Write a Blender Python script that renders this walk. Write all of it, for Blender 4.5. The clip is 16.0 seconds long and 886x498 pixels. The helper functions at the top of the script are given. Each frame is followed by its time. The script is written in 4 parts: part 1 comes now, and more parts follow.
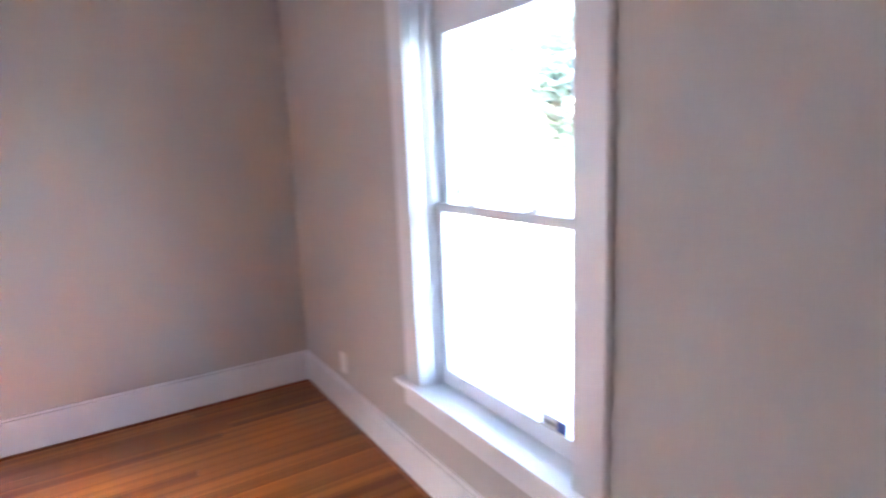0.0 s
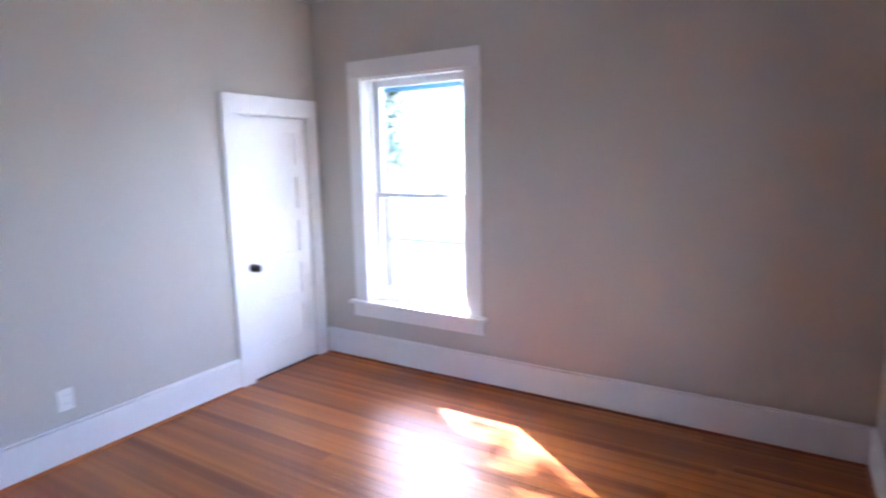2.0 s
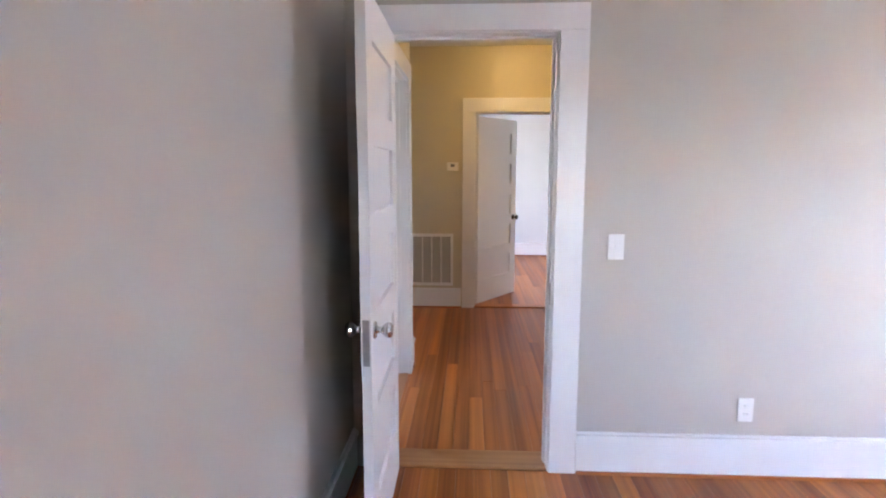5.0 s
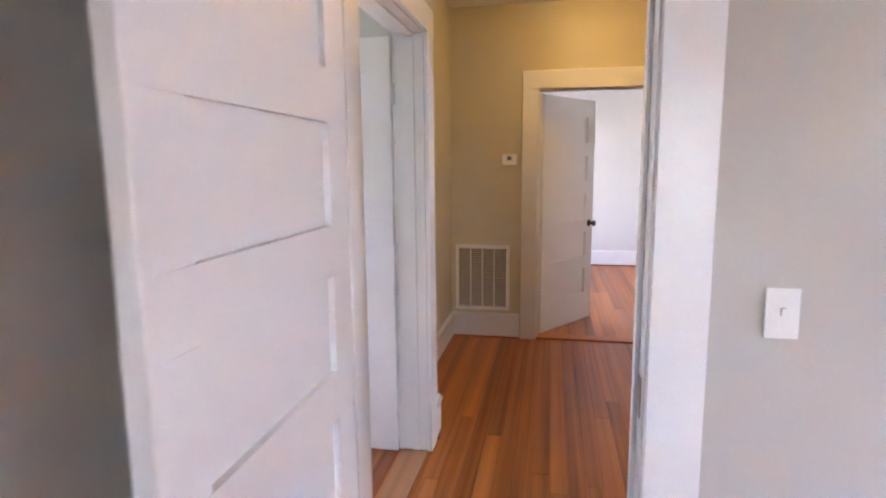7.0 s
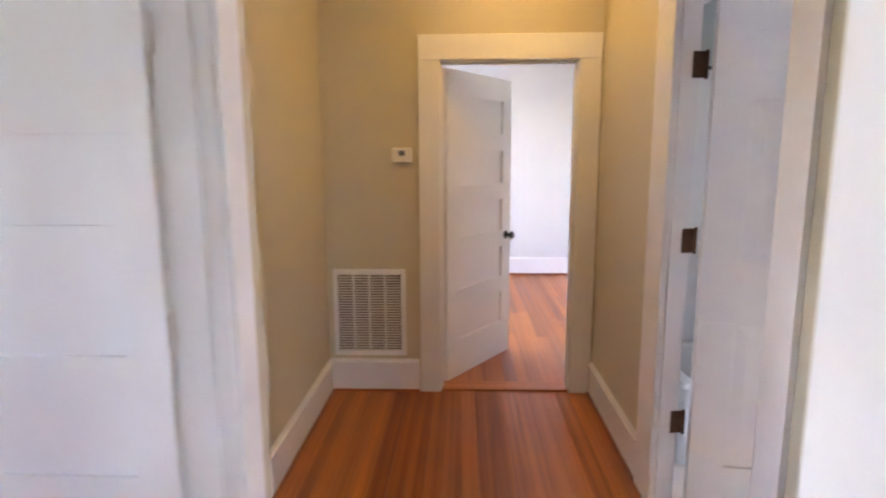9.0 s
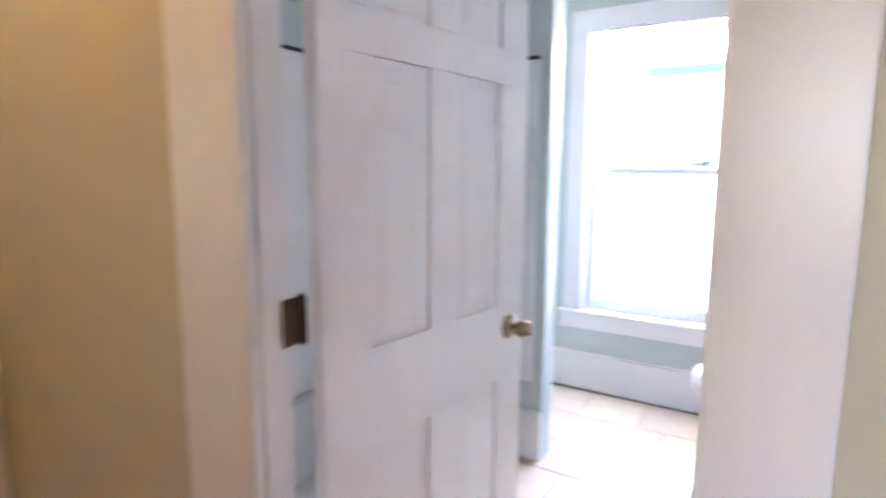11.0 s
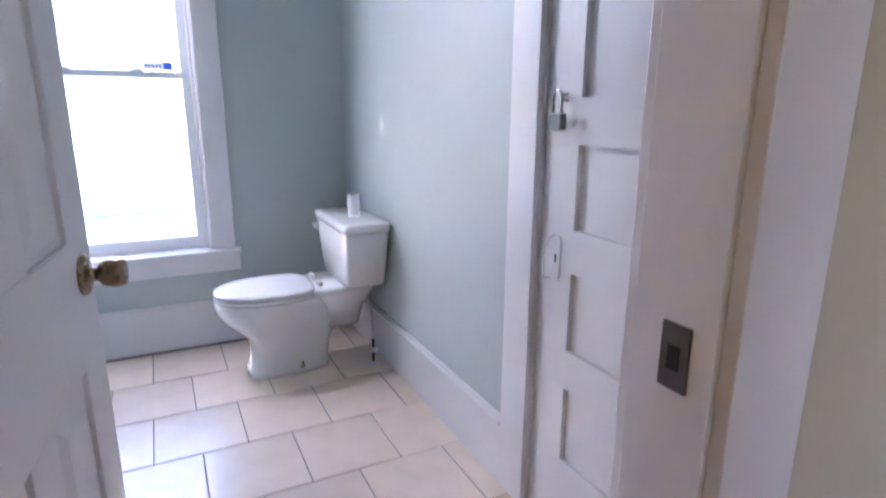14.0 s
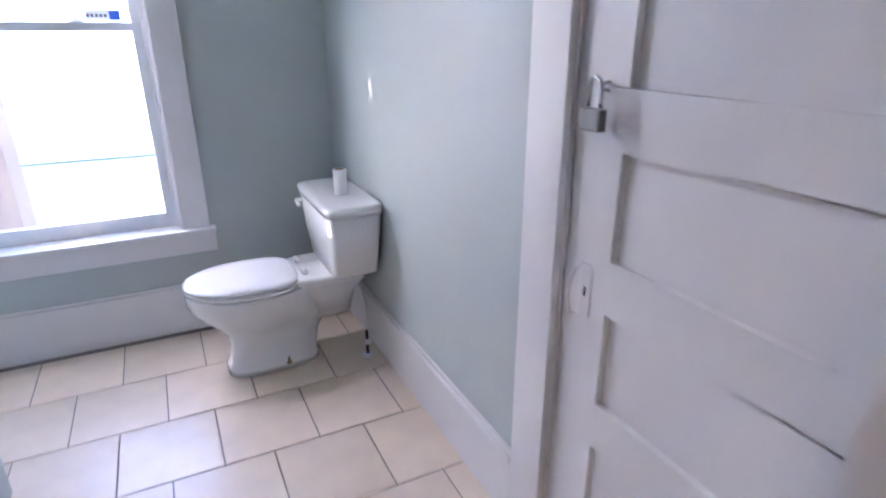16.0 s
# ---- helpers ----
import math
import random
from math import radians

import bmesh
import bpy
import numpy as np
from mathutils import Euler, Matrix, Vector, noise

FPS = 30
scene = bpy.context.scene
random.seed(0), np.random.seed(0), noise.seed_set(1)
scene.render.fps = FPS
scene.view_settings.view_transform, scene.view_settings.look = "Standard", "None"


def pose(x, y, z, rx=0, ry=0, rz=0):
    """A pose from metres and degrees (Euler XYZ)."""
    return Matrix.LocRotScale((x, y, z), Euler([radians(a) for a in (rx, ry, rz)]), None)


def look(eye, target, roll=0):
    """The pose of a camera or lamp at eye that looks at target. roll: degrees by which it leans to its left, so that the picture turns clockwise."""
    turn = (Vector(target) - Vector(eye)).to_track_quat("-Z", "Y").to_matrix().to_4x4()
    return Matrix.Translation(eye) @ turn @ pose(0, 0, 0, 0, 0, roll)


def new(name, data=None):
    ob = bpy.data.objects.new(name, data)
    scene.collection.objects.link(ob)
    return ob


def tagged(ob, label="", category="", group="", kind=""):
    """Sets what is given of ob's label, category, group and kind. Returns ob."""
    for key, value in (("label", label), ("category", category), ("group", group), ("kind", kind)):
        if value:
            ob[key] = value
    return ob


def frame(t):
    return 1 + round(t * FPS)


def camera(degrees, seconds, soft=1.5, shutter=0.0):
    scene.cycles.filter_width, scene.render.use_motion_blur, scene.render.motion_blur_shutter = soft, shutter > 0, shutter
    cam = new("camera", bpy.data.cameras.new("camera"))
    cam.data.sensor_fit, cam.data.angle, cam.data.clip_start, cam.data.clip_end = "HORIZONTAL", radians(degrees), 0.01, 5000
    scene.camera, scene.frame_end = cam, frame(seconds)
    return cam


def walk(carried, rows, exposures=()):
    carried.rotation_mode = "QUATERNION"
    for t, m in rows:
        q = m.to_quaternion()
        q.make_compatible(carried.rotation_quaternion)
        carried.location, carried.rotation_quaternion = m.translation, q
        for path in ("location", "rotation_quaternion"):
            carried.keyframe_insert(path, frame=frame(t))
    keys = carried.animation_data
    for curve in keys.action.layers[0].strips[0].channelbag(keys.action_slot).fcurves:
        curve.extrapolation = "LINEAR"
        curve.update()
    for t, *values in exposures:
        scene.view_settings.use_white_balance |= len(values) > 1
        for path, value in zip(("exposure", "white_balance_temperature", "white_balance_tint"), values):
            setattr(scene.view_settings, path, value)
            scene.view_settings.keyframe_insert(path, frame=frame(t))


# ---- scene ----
cam = camera(76.3, 16.0, soft=2.0, shutter=0.5)
PATH = [
    (0, look((2.449, -0.648, 1.495), (3.487, 1.022, 1.133), -2.4)),
    (0.5, look((2.655, -0.629, 1.426), (3.088, 1.302, 1.137), -0.6)),
    (1, look((2.957, -0.578, 1.451), (2.873, 1.397, 1.143), -1.1)),
    (1.5, look((2.981, -0.505, 1.512), (2.281, 1.341, 1.192), -0.9)),
    (2, look((3.094, -0.404, 1.525), (2.064, 1.281, 1.206), -1.0)),
    (2.5, look((3.188, -0.41, 1.488), (1.65, 0.835, 1.197), -1.1)),
    (3, look((3.105, -0.502, 1.514), (1.332, 0.378, 1.224), -0.7)),
    (3.5, look((3.035, -0.554, 1.507), (1.124, -0.038, 1.22), -0.5)),
    (4, look((2.962, -0.57, 1.495), (0.994, -0.35, 1.21), -0.3)),
    (4.5, look((2.81, -0.49, 1.487), (0.83, -0.457, 1.207), 0.1)),
    (4.7, look((2.726, -0.439, 1.467), (0.745, -0.46, 1.187), 0.1)),
    (6.8, look((1.466, -0.215, 1.424), (-0.474, -0.603, 1.131), -0.7)),
    (7, look((1.344, -0.218, 1.431), (-0.598, -0.597, 1.139), -0.5)),
    (7.5, look((1.01, -0.198, 1.43), (-0.942, -0.514, 1.131), -0.6)),
    (8, look((0.649, -0.214, 1.467), (-1.299, -0.535, 1.146), -0.7)),
    (8.2, look((0.556, -0.209, 1.454), (-1.389, -0.54, 1.131), -0.7)),
    (10.3, pose(-0.767, -0.192, 1.462, 81.91, -0.22, 62.47)),
    (10.6, pose(-0.994, -0.118, 1.427, 82.08, -0.05, 53.46)),
    (11, pose(-1.224, -0.083, 1.437, 81.80, -0.32, 32.07)),
    (11.2, pose(-1.308, 0.004, 1.415, 81.58, -0.24, 23.86)),
    (11.5, pose(-1.414, 0.129, 1.420, 81.50, -1.20, 16.47)),
    (12, pose(-1.540, 0.213, 1.442, 81.64, -1.14, 5.44)),
    (12.5, pose(-1.575, 0.350, 1.409, 81.96, -0.74, -8.04)),
    (13, pose(-1.629, 0.357, 1.369, 82.03, -0.84, -13.14)),
    (13.5, pose(-1.735, 0.275, 1.307, 82.11, -0.67, -23.08)),
    (14, pose(-1.773, 0.256, 1.263, 76.12, -0.37, -26.66)),
    (14.5, pose(-1.785, 0.254, 1.250, 71.52, -0.27, -27.51)),
    (15, pose(-1.775, 0.259, 1.275, 69.68, -0.13, -27.77)),
    (15.5, pose(-1.690, 0.359, 1.336, 69.72, -0.19, -27.59)),
    (16, pose(-1.580, 0.611, 1.390, 69.12, 0.14, -26.41)),
]
walk(cam, PATH, exposures=[(0, 5.9, 5750, 27), (1.5, 5.25, 5500, 25), (2.5, 5.4, 5750, 26), (3.5, 5.56, 5950, 27), (4.5, 6.0, 6150, 26), (7, 6.0, 6650, 31), (8.2, 6.05, 6650, 31), (10.3, 6.55, 6350, 28), (10.6, 6.5, 6350, 28), (11.2, 6.3, 6250, 30), (12, 6.0, 5950, 30), (13, 5.52, 5850, 31), (14.5, 5.3, 5900, 33), (16, 5.25, 6000, 33)])

# ---------------------------------------------------------------- light
SUN_EL, SUN_AZ = 35.0, 307.0
world = bpy.data.worlds.new("sky")
scene.world = world
world.use_nodes = True
wn = world.node_tree
sky = wn.nodes.new("ShaderNodeTexSky")
sky.sky_type, sky.sun_disc = "NISHITA", False
sky.sun_elevation, sky.sun_rotation = radians(SUN_EL), radians(SUN_AZ)
wn.links.new(sky.outputs[0], wn.nodes["Background"].inputs[0])
wn.nodes["Background"].inputs[1].default_value = 0.14

sun_data = bpy.data.lights.new("sun", "SUN")
sun_data.energy, sun_data.angle, sun_data.color = 2.2, radians(0.6), (1.0, 0.93, 0.82)
sun = new("sun", sun_data)
sun.matrix_world = look((-16, 12, 12 * math.tan(radians(SUN_EL)) / 0.6), (0, 0, 0))


def area(name, at, towards, w, h, power, colour):
    d = bpy.data.lights.new(name, "AREA")
    d.shape, d.size, d.size_y, d.energy, d.color = "RECTANGLE", w, h, power, colour
    ob = new(name, d)
    ob.matrix_world = look(at, towards)
    return ob


# ---------------------------------------------------------------- materials
def mat(name, colour, rough=0.5, metal=0.0, vary=0.06, scale=6.0, bump=0.0, bump_scale=60.0, spec=0.5, coat=0.0):
    m = bpy.data.materials.new(name)
    m.use_nodes = True
    nt, L = m.node_tree, m.node_tree.links
    b = nt.nodes["Principled BSDF"]
    b.inputs["Metallic"].default_value = metal
    b.inputs["Specular IOR Level"].default_value = spec
    b.inputs["Coat Weight"].default_value = coat
    b.inputs["Coat Roughness"].default_value = 0.12
    tc = nt.nodes.new("ShaderNodeTexCoord")
    n1 = nt.nodes.new("ShaderNodeTexNoise")
    n1.inputs["Scale"].default_value, n1.inputs["Detail"].default_value = scale, 4
    n2 = nt.nodes.new("ShaderNodeTexNoise")
    n2.inputs["Scale"].default_value, n2.inputs["Detail"].default_value = scale * 0.17, 2
    L.new(tc.outputs["Object"], n1.inputs["Vector"])
    L.new(tc.outputs["Object"], n2.inputs["Vector"])
    add = nt.nodes.new("ShaderNodeMath")
    add.operation = "ADD"
    L.new(n1.outputs["Fac"], add.inputs[0])
    L.new(n2.outputs["Fac"], add.inputs[1])
    mr = nt.nodes.new("ShaderNodeMapRange")
    mr.inputs[1].default_value, mr.inputs[2].default_value = 0.6, 1.4
    mr.inputs[3].default_value, mr.inputs[4].default_value = 1 - vary, 1 + vary
    L.new(add.outputs[0], mr.inputs[0])
    mul = nt.nodes.new("ShaderNodeVectorMath")
    mul.operation = "MULTIPLY"
    mul.inputs[0].default_value = colour
    L.new(mr.outputs[0], mul.inputs[1])
    L.new(mul.outputs[0], b.inputs["Base Color"])
    rr = nt.nodes.new("ShaderNodeMapRange")
    rr.inputs[1].default_value, rr.inputs[2].default_value = 0.3, 0.7
    rr.inputs[3].default_value, rr.inputs[4].default_value = max(0.03, rough * 0.94), min(1, rough * 1.06)
    L.new(n1.outputs["Fac"], rr.inputs[0])
    L.new(rr.outputs[0], b.inputs["Roughness"])
    if bump:
        n3 = nt.nodes.new("ShaderNodeTexNoise")
        n3.inputs["Scale"].default_value, n3.inputs["Detail"].default_value = bump_scale, 3
        L.new(tc.outputs["Object"], n3.inputs["Vector"])
        bp = nt.nodes.new("ShaderNodeBump")
        bp.inputs["Strength"].default_value, bp.inputs["Distance"].default_value = bump, 0.004
        L.new(n3.outputs["Fac"], bp.inputs["Height"])
        L.new(bp.outputs[0], b.inputs["Normal"])
    return m


def plank_mat(name, dark, light, rough):
    """Varnished heart pine: long grain, growth bands and scuffs, each board its own tone."""
    m = bpy.data.materials.new(name)
    m.use_nodes = True
    nt, L = m.node_tree, m.node_tree.links
    b = nt.nodes["Principled BSDF"]
    tc, oi = nt.nodes.new("ShaderNodeTexCoord"), nt.nodes.new("ShaderNodeObjectInfo")
    off = nt.nodes.new("ShaderNodeVectorMath")
    off.operation = "MULTIPLY"
    off.inputs[1].default_value = (37.0, 11.0, 5.0)
    L.new(oi.outputs["Random"], off.inputs[0])
    add = nt.nodes.new("ShaderNodeVectorMath")
    L.new(tc.outputs["Object"], add.inputs[0])
    L.new(off.outputs[0], add.inputs[1])

    def grain(sx, sy, detail, rough_):
        mp = nt.nodes.new("ShaderNodeMapping")
        mp.inputs["Scale"].default_value = (sx, sy, 4)
        L.new(add.outputs[0], mp.inputs["Vector"])
        n = nt.nodes.new("ShaderNodeTexNoise")
        n.inputs["Scale"].default_value, n.inputs["Detail"].default_value = 1.0, detail
        n.inputs["Roughness"].default_value = rough_
        L.new(mp.outputs[0], n.inputs["Vector"])
        return n
    fine, bands, blotch = grain(0.9, 170, 4, 0.5), grain(0.3, 26, 3, 0.5), grain(0.7, 6, 3, 0.6)
    ramp = nt.nodes.new("ShaderNodeValToRGB")
    ramp.color_ramp.elements[0].position, ramp.color_ramp.elements[1].position = 0.30, 0.76
    ramp.color_ramp.elements[0].color, ramp.color_ramp.elements[1].color = (*dark, 1), (*light, 1)
    mid = ramp.color_ramp.elements.new(0.54)
    mid.color = (*[(d * 0.45 + l * 0.55) for d, l in zip(dark, light)], 1)
    mix = nt.nodes.new("ShaderNodeMath")
    mix.operation, mix.inputs[1].default_value = "MULTIPLY", 0.58
    L.new(bands.outputs["Fac"], mix.inputs[0])
    mix2 = nt.nodes.new("ShaderNodeMath")
    mix2.operation, mix2.inputs[1].default_value = "MULTIPLY_ADD", 0.2
    L.new(fine.outputs["Fac"], mix2.inputs[0])
    L.new(mix.outputs[0], mix2.inputs[2])
    tone = nt.nodes.new("ShaderNodeMath")
    tone.operation, tone.inputs[1].default_value = "MULTIPLY_ADD", 0.26
    L.new(oi.outputs["Random"], tone.inputs[0])
    L.new(mix2.outputs[0], tone.inputs[2])
    L.new(tone.outputs[0], ramp.inputs["Fac"])
    mr = nt.nodes.new("ShaderNodeMapRange")
    mr.inputs[1].default_value, mr.inputs[2].default_value = 0.3, 0.7
    mr.inputs[3].default_value, mr.inputs[4].default_value = 0.88, 1.1
    L.new(blotch.outputs["Fac"], mr.inputs[0])
    mul = nt.nodes.new("ShaderNodeVectorMath")
    mul.operation = "MULTIPLY"
    L.new(ramp.outputs["Color"], mul.inputs[0])
    L.new(mr.outputs[0], mul.inputs[1])
    L.new(mul.outputs[0], b.inputs["Base Color"])
    rr = nt.nodes.new("ShaderNodeMapRange")
    rr.inputs[1].default_value, rr.inputs[2].default_value = 0.3, 0.7
    rr.inputs[3].default_value, rr.inputs[4].default_value = rough * 0.9, rough * 1.25
    L.new(blotch.outputs["Fac"], rr.inputs[0])
    L.new(rr.outputs[0], b.inputs["Roughness"])
    bp = nt.nodes.new("ShaderNodeBump")
    bp.inputs["Strength"].default_value, bp.inputs["Distance"].default_value = 0.08, 0.001
    L.new(fine.outputs["Fac"], bp.inputs["Height"])
    L.new(bp.outputs[0], b.inputs["Normal"])
    return m


def tile_mat(name):
    m = mat(name, (0.80, 0.665, 0.53), rough=0.33, vary=0.10, scale=9, bump=0.15, bump_scale=25)
    nt, L = m.node_tree, m.node_tree.links
    oi = nt.nodes.new("ShaderNodeObjectInfo")
    mr = nt.nodes.new("ShaderNodeMapRange")
    mr.inputs[3].default_value, mr.inputs[4].default_value = 0.92, 1.06
    L.new(oi.outputs["Random"], mr.inputs[0])
    b = nt.nodes["Principled BSDF"]
    src = b.inputs["Base Color"].links[0].from_socket
    mul = nt.nodes.new("ShaderNodeVectorMath")
    mul.operation = "MULTIPLY"
    L.new(src, mul.inputs[0])
    L.new(mr.outputs[0], mul.inputs[1])
    L.new(mul.outputs[0], b.inputs["Base Color"])
    return m


def glass_mat(name):
    m = bpy.data.materials.new(name)
    m.use_nodes = True
    b = m.node_tree.nodes["Principled BSDF"]
    b.inputs["Base Color"].default_value = (0.96, 0.99, 0.98, 1)
    b.inputs["Roughness"].default_value, b.inputs["IOR"].default_value = 0.0, 1.45
    b.inputs["Transmission Weight"].default_value = 1.0
    return m


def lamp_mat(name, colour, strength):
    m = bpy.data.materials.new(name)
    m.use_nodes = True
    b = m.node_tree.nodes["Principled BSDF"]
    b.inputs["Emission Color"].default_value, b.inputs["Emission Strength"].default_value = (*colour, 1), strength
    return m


GREIGE = mat("greige wall paint", (0.50, 0.465, 0.415), 0.55, vary=0.025, scale=3, bump=0.08, bump_scale=140)
BEIGE = mat("beige hall paint", (0.56, 0.50, 0.36), 0.5, vary=0.025, scale=3, bump=0.08, bump_scale=140)
MINT = mat("pale blue-green bathroom paint", (0.50, 0.56, 0.54), 0.45, vary=0.025, scale=3, bump=0.08, bump_scale=140)
PALE = mat("pale grey wall paint", (0.58, 0.57, 0.55), 0.55, vary=0.025, scale=3, bump=0.08, bump_scale=140)
CEIL = mat("flat white ceiling paint", (0.78, 0.77, 0.75), 0.8, vary=0.02, scale=3, bump=0.1, bump_scale=90)
TRIM = mat("white trim enamel", (0.79, 0.78, 0.77), 0.32, vary=0.03, scale=5, bump=0.06, bump_scale=45)
DOORP = mat("white door enamel", (0.80, 0.79, 0.78), 0.36, vary=0.015, scale=5, bump=0.08, bump_scale=40)
VINYL = mat("white sash paint", (0.77, 0.78, 0.79), 0.4, vary=0.03, scale=8)
CERAMIC = mat("glazed white china", (0.84, 0.84, 0.82), 0.09, vary=0.01, scale=4, coat=0.6)
SEAT = mat("white toilet seat plastic", (0.85, 0.85, 0.84), 0.2, vary=0.01)
PINE = plank_mat("varnished heart pine", (0.18, 0.036, 0.008), (0.62, 0.205, 0.042), 0.33)
PINE_WARN = plank_mat("worn heart pine", (0.20, 0.075, 0.03), (0.52, 0.25, 0.10), 0.3)
SUBFLOOR = mat("dark joint dirt", (0.045, 0.022, 0.012), 0.9)
TILE = tile_mat("pinkish beige floor tile")
GROUT = mat("grey-brown grout", (0.26, 0.22, 0.19), 0.9, vary=0.15, scale=30)
BRASS = mat("aged brass", (0.34, 0.26, 0.16), 0.28, metal=1.0, vary=0.15, scale=25)
DARKKNOB = mat("dark bronze", (0.05, 0.042, 0.036), 0.35, metal=0.8, vary=0.15, scale=25)
CHROME = mat("polished nickel", (0.62, 0.61, 0.60), 0.15, metal=1.0)
STEEL = mat("worn steel", (0.42, 0.41, 0.40), 0.35, metal=1.0, vary=0.2, scale=30)
HINGEM = mat("brown hinge metal", (0.10, 0.055, 0.035), 0.42, metal=0.75, vary=0.3, scale=40)
STRIKE = mat("dark worn strike metal", (0.17, 0.14, 0.13), 0.4, metal=0.8, vary=0.2, scale=40)
PLATE = mat("white plastic plate", (0.80, 0.79, 0.77), 0.35, vary=0.01)
DARK = mat("dark slot", (0.02, 0.02, 0.02), 0.7)
DUCT = mat("brown grille backing", (0.20, 0.165, 0.125), 0.9)
PAPER = mat("white tissue paper", (0.85, 0.85, 0.84), 0.95, bump=0.4, bump_scale=120)
CARD = mat("brown cardboard", (0.36, 0.25, 0.16), 0.9)
BLUE = mat("blue print", (0.02, 0.10, 0.45), 0.4)
STICK = mat("white sticker", (0.82, 0.84, 0.86), 0.4)
ZINC = mat("dull zinc", (0.25, 0.25, 0.25), 0.5, metal=0.6, vary=0.2, scale=40)
INK = mat("grey print", (0.12, 0.13, 0.16), 0.5)
GLASS = glass_mat("window glass")
PORCHW = mat("white porch paint", (0.78, 0.78, 0.76), 0.5, vary=0.05)
PORCHB = mat("pale blue porch ceiling paint", (0.52, 0.66, 0.70), 0.5, vary=0.04)
PORCHF = mat("grey porch floor paint", (0.42, 0.42, 0.40), 0.5, vary=0.1)
GRASS = mat("lawn", (0.075, 0.105, 0.035), 0.9, vary=0.3, scale=1.5, bump=0.6, bump_scale=20)
CONC = mat("pale concrete", (0.50, 0.49, 0.46), 0.85, vary=0.1, scale=2, bump=0.2)
ASPH = mat("asphalt", (0.055, 0.055, 0.055), 0.85, vary=0.15, scale=3)
LEAF = mat("tree leaves", (0.085, 0.12, 0.06), 0.6, vary=0.35, scale=2)
BARK = mat("bark", (0.13, 0.095, 0.07), 0.9, vary=0.25, scale=8, bump=0.6, bump_scale=20)
SIDING = mat("white siding", (0.72, 0.72, 0.70), 0.6, vary=0.04)
ROOFM = mat("grey-green roof shingles", (0.14, 0.17, 0.17), 0.85, vary=0.15, scale=12)
GUTTER = mat("dark teal gutter paint", (0.012, 0.055, 0.075), 0.6, vary=0.08)
WINDARK = mat("dark house window", (0.04, 0.05, 0.06), 0.1)
CARPAINT = mat("blue car paint", (0.05, 0.10, 0.22), 0.2, coat=0.8)
RUBBER = mat("tyre rubber", (0.03, 0.03, 0.03), 0.8)
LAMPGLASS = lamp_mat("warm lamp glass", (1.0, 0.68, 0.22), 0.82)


# ---------------------------------------------------------------- mesh helpers
def box(bm, x0, x1, y0, y1, z0, z1, bevel=0.0, mi=0):
    vs = [bm.verts.new(p) for p in ((x0, y0, z0), (x1, y0, z0), (x1, y1, z0), (x0, y1, z0), (x0, y0, z1), (x1, y0, z1), (x1, y1, z1), (x0, y1, z1))]
    fs = [bm.faces.new([vs[i] for i in q]) for q in ((3, 2, 1, 0), (4, 5, 6, 7), (0, 1, 5, 4), (1, 2, 6, 5), (2, 3, 7, 6), (3, 0, 4, 7))]
    for f in fs:
        f.material_index = mi
    if bevel:
        edges = list({e for f in fs for e in f.edges})
        bmesh.ops.bevel(bm, geom=edges, offset=bevel, segments=2, affect="EDGES", profile=0.6)
    return fs


def boxes(*rows, bevel=0.0):
    bm = bmesh.new()
    for r in rows:
        box(bm, *r, bevel=bevel)
    return bm


def loft(rings, n=28, cap=True):
    """Rings (cx, cy, z, rx_front, rx_back, ry, power) of rounded outlines joined into one skin."""
    bm = bmesh.new()
    loops = []
    for cx, cy, z, rf, rb, ry, pw, *back in rings:
        loop = []
        for i in range(n):
            a = 2 * math.pi * i / n
            c, s = math.cos(a), math.sin(a)
            q = back[0] if back and c > 0 else pw
            ex = math.copysign(abs(c) ** (2 / q), c)
            ey = math.copysign(abs(s) ** (2 / q), s)
            loop.append(bm.verts.new((cx + ex * (rb if c > 0 else rf), cy + ey * ry, z)))
        loops.append(loop)
    for a, b in zip(loops, loops[1:]):
        for i in range(n):
            bm.faces.new((a[i], a[(i + 1) % n], b[(i + 1) % n], b[i]))
    if cap:
        bm.faces.new(loops[0][::-1])
        bm.faces.new(loops[-1])
    return bm


def lathe(profile, n=24, axis="z"):
    """Profile rows (radius, height) turned about an axis."""
    bm = bmesh.new()
    loops = []
    for r, h in profile:
        row = []
        for i in range(n):
            a = 2 * math.pi * i / n
            p = (r * math.cos(a), r * math.sin(a), h)
            row.append(bm.verts.new(p if axis == "z" else (p[0], h, p[1]) if axis == "y" else (h, p[0], p[1])))
        loops.append(row)
    for a, b in zip(loops, loops[1:]):
        for i in range(n):
            bm.faces.new((a[i], a[(i + 1) % n], b[(i + 1) % n], b[i]))
    bm.faces.new(loops[0])
    bm.faces.new(loops[-1])
    bmesh.ops.recalc_face_normals(bm, faces=bm.faces)
    return bm


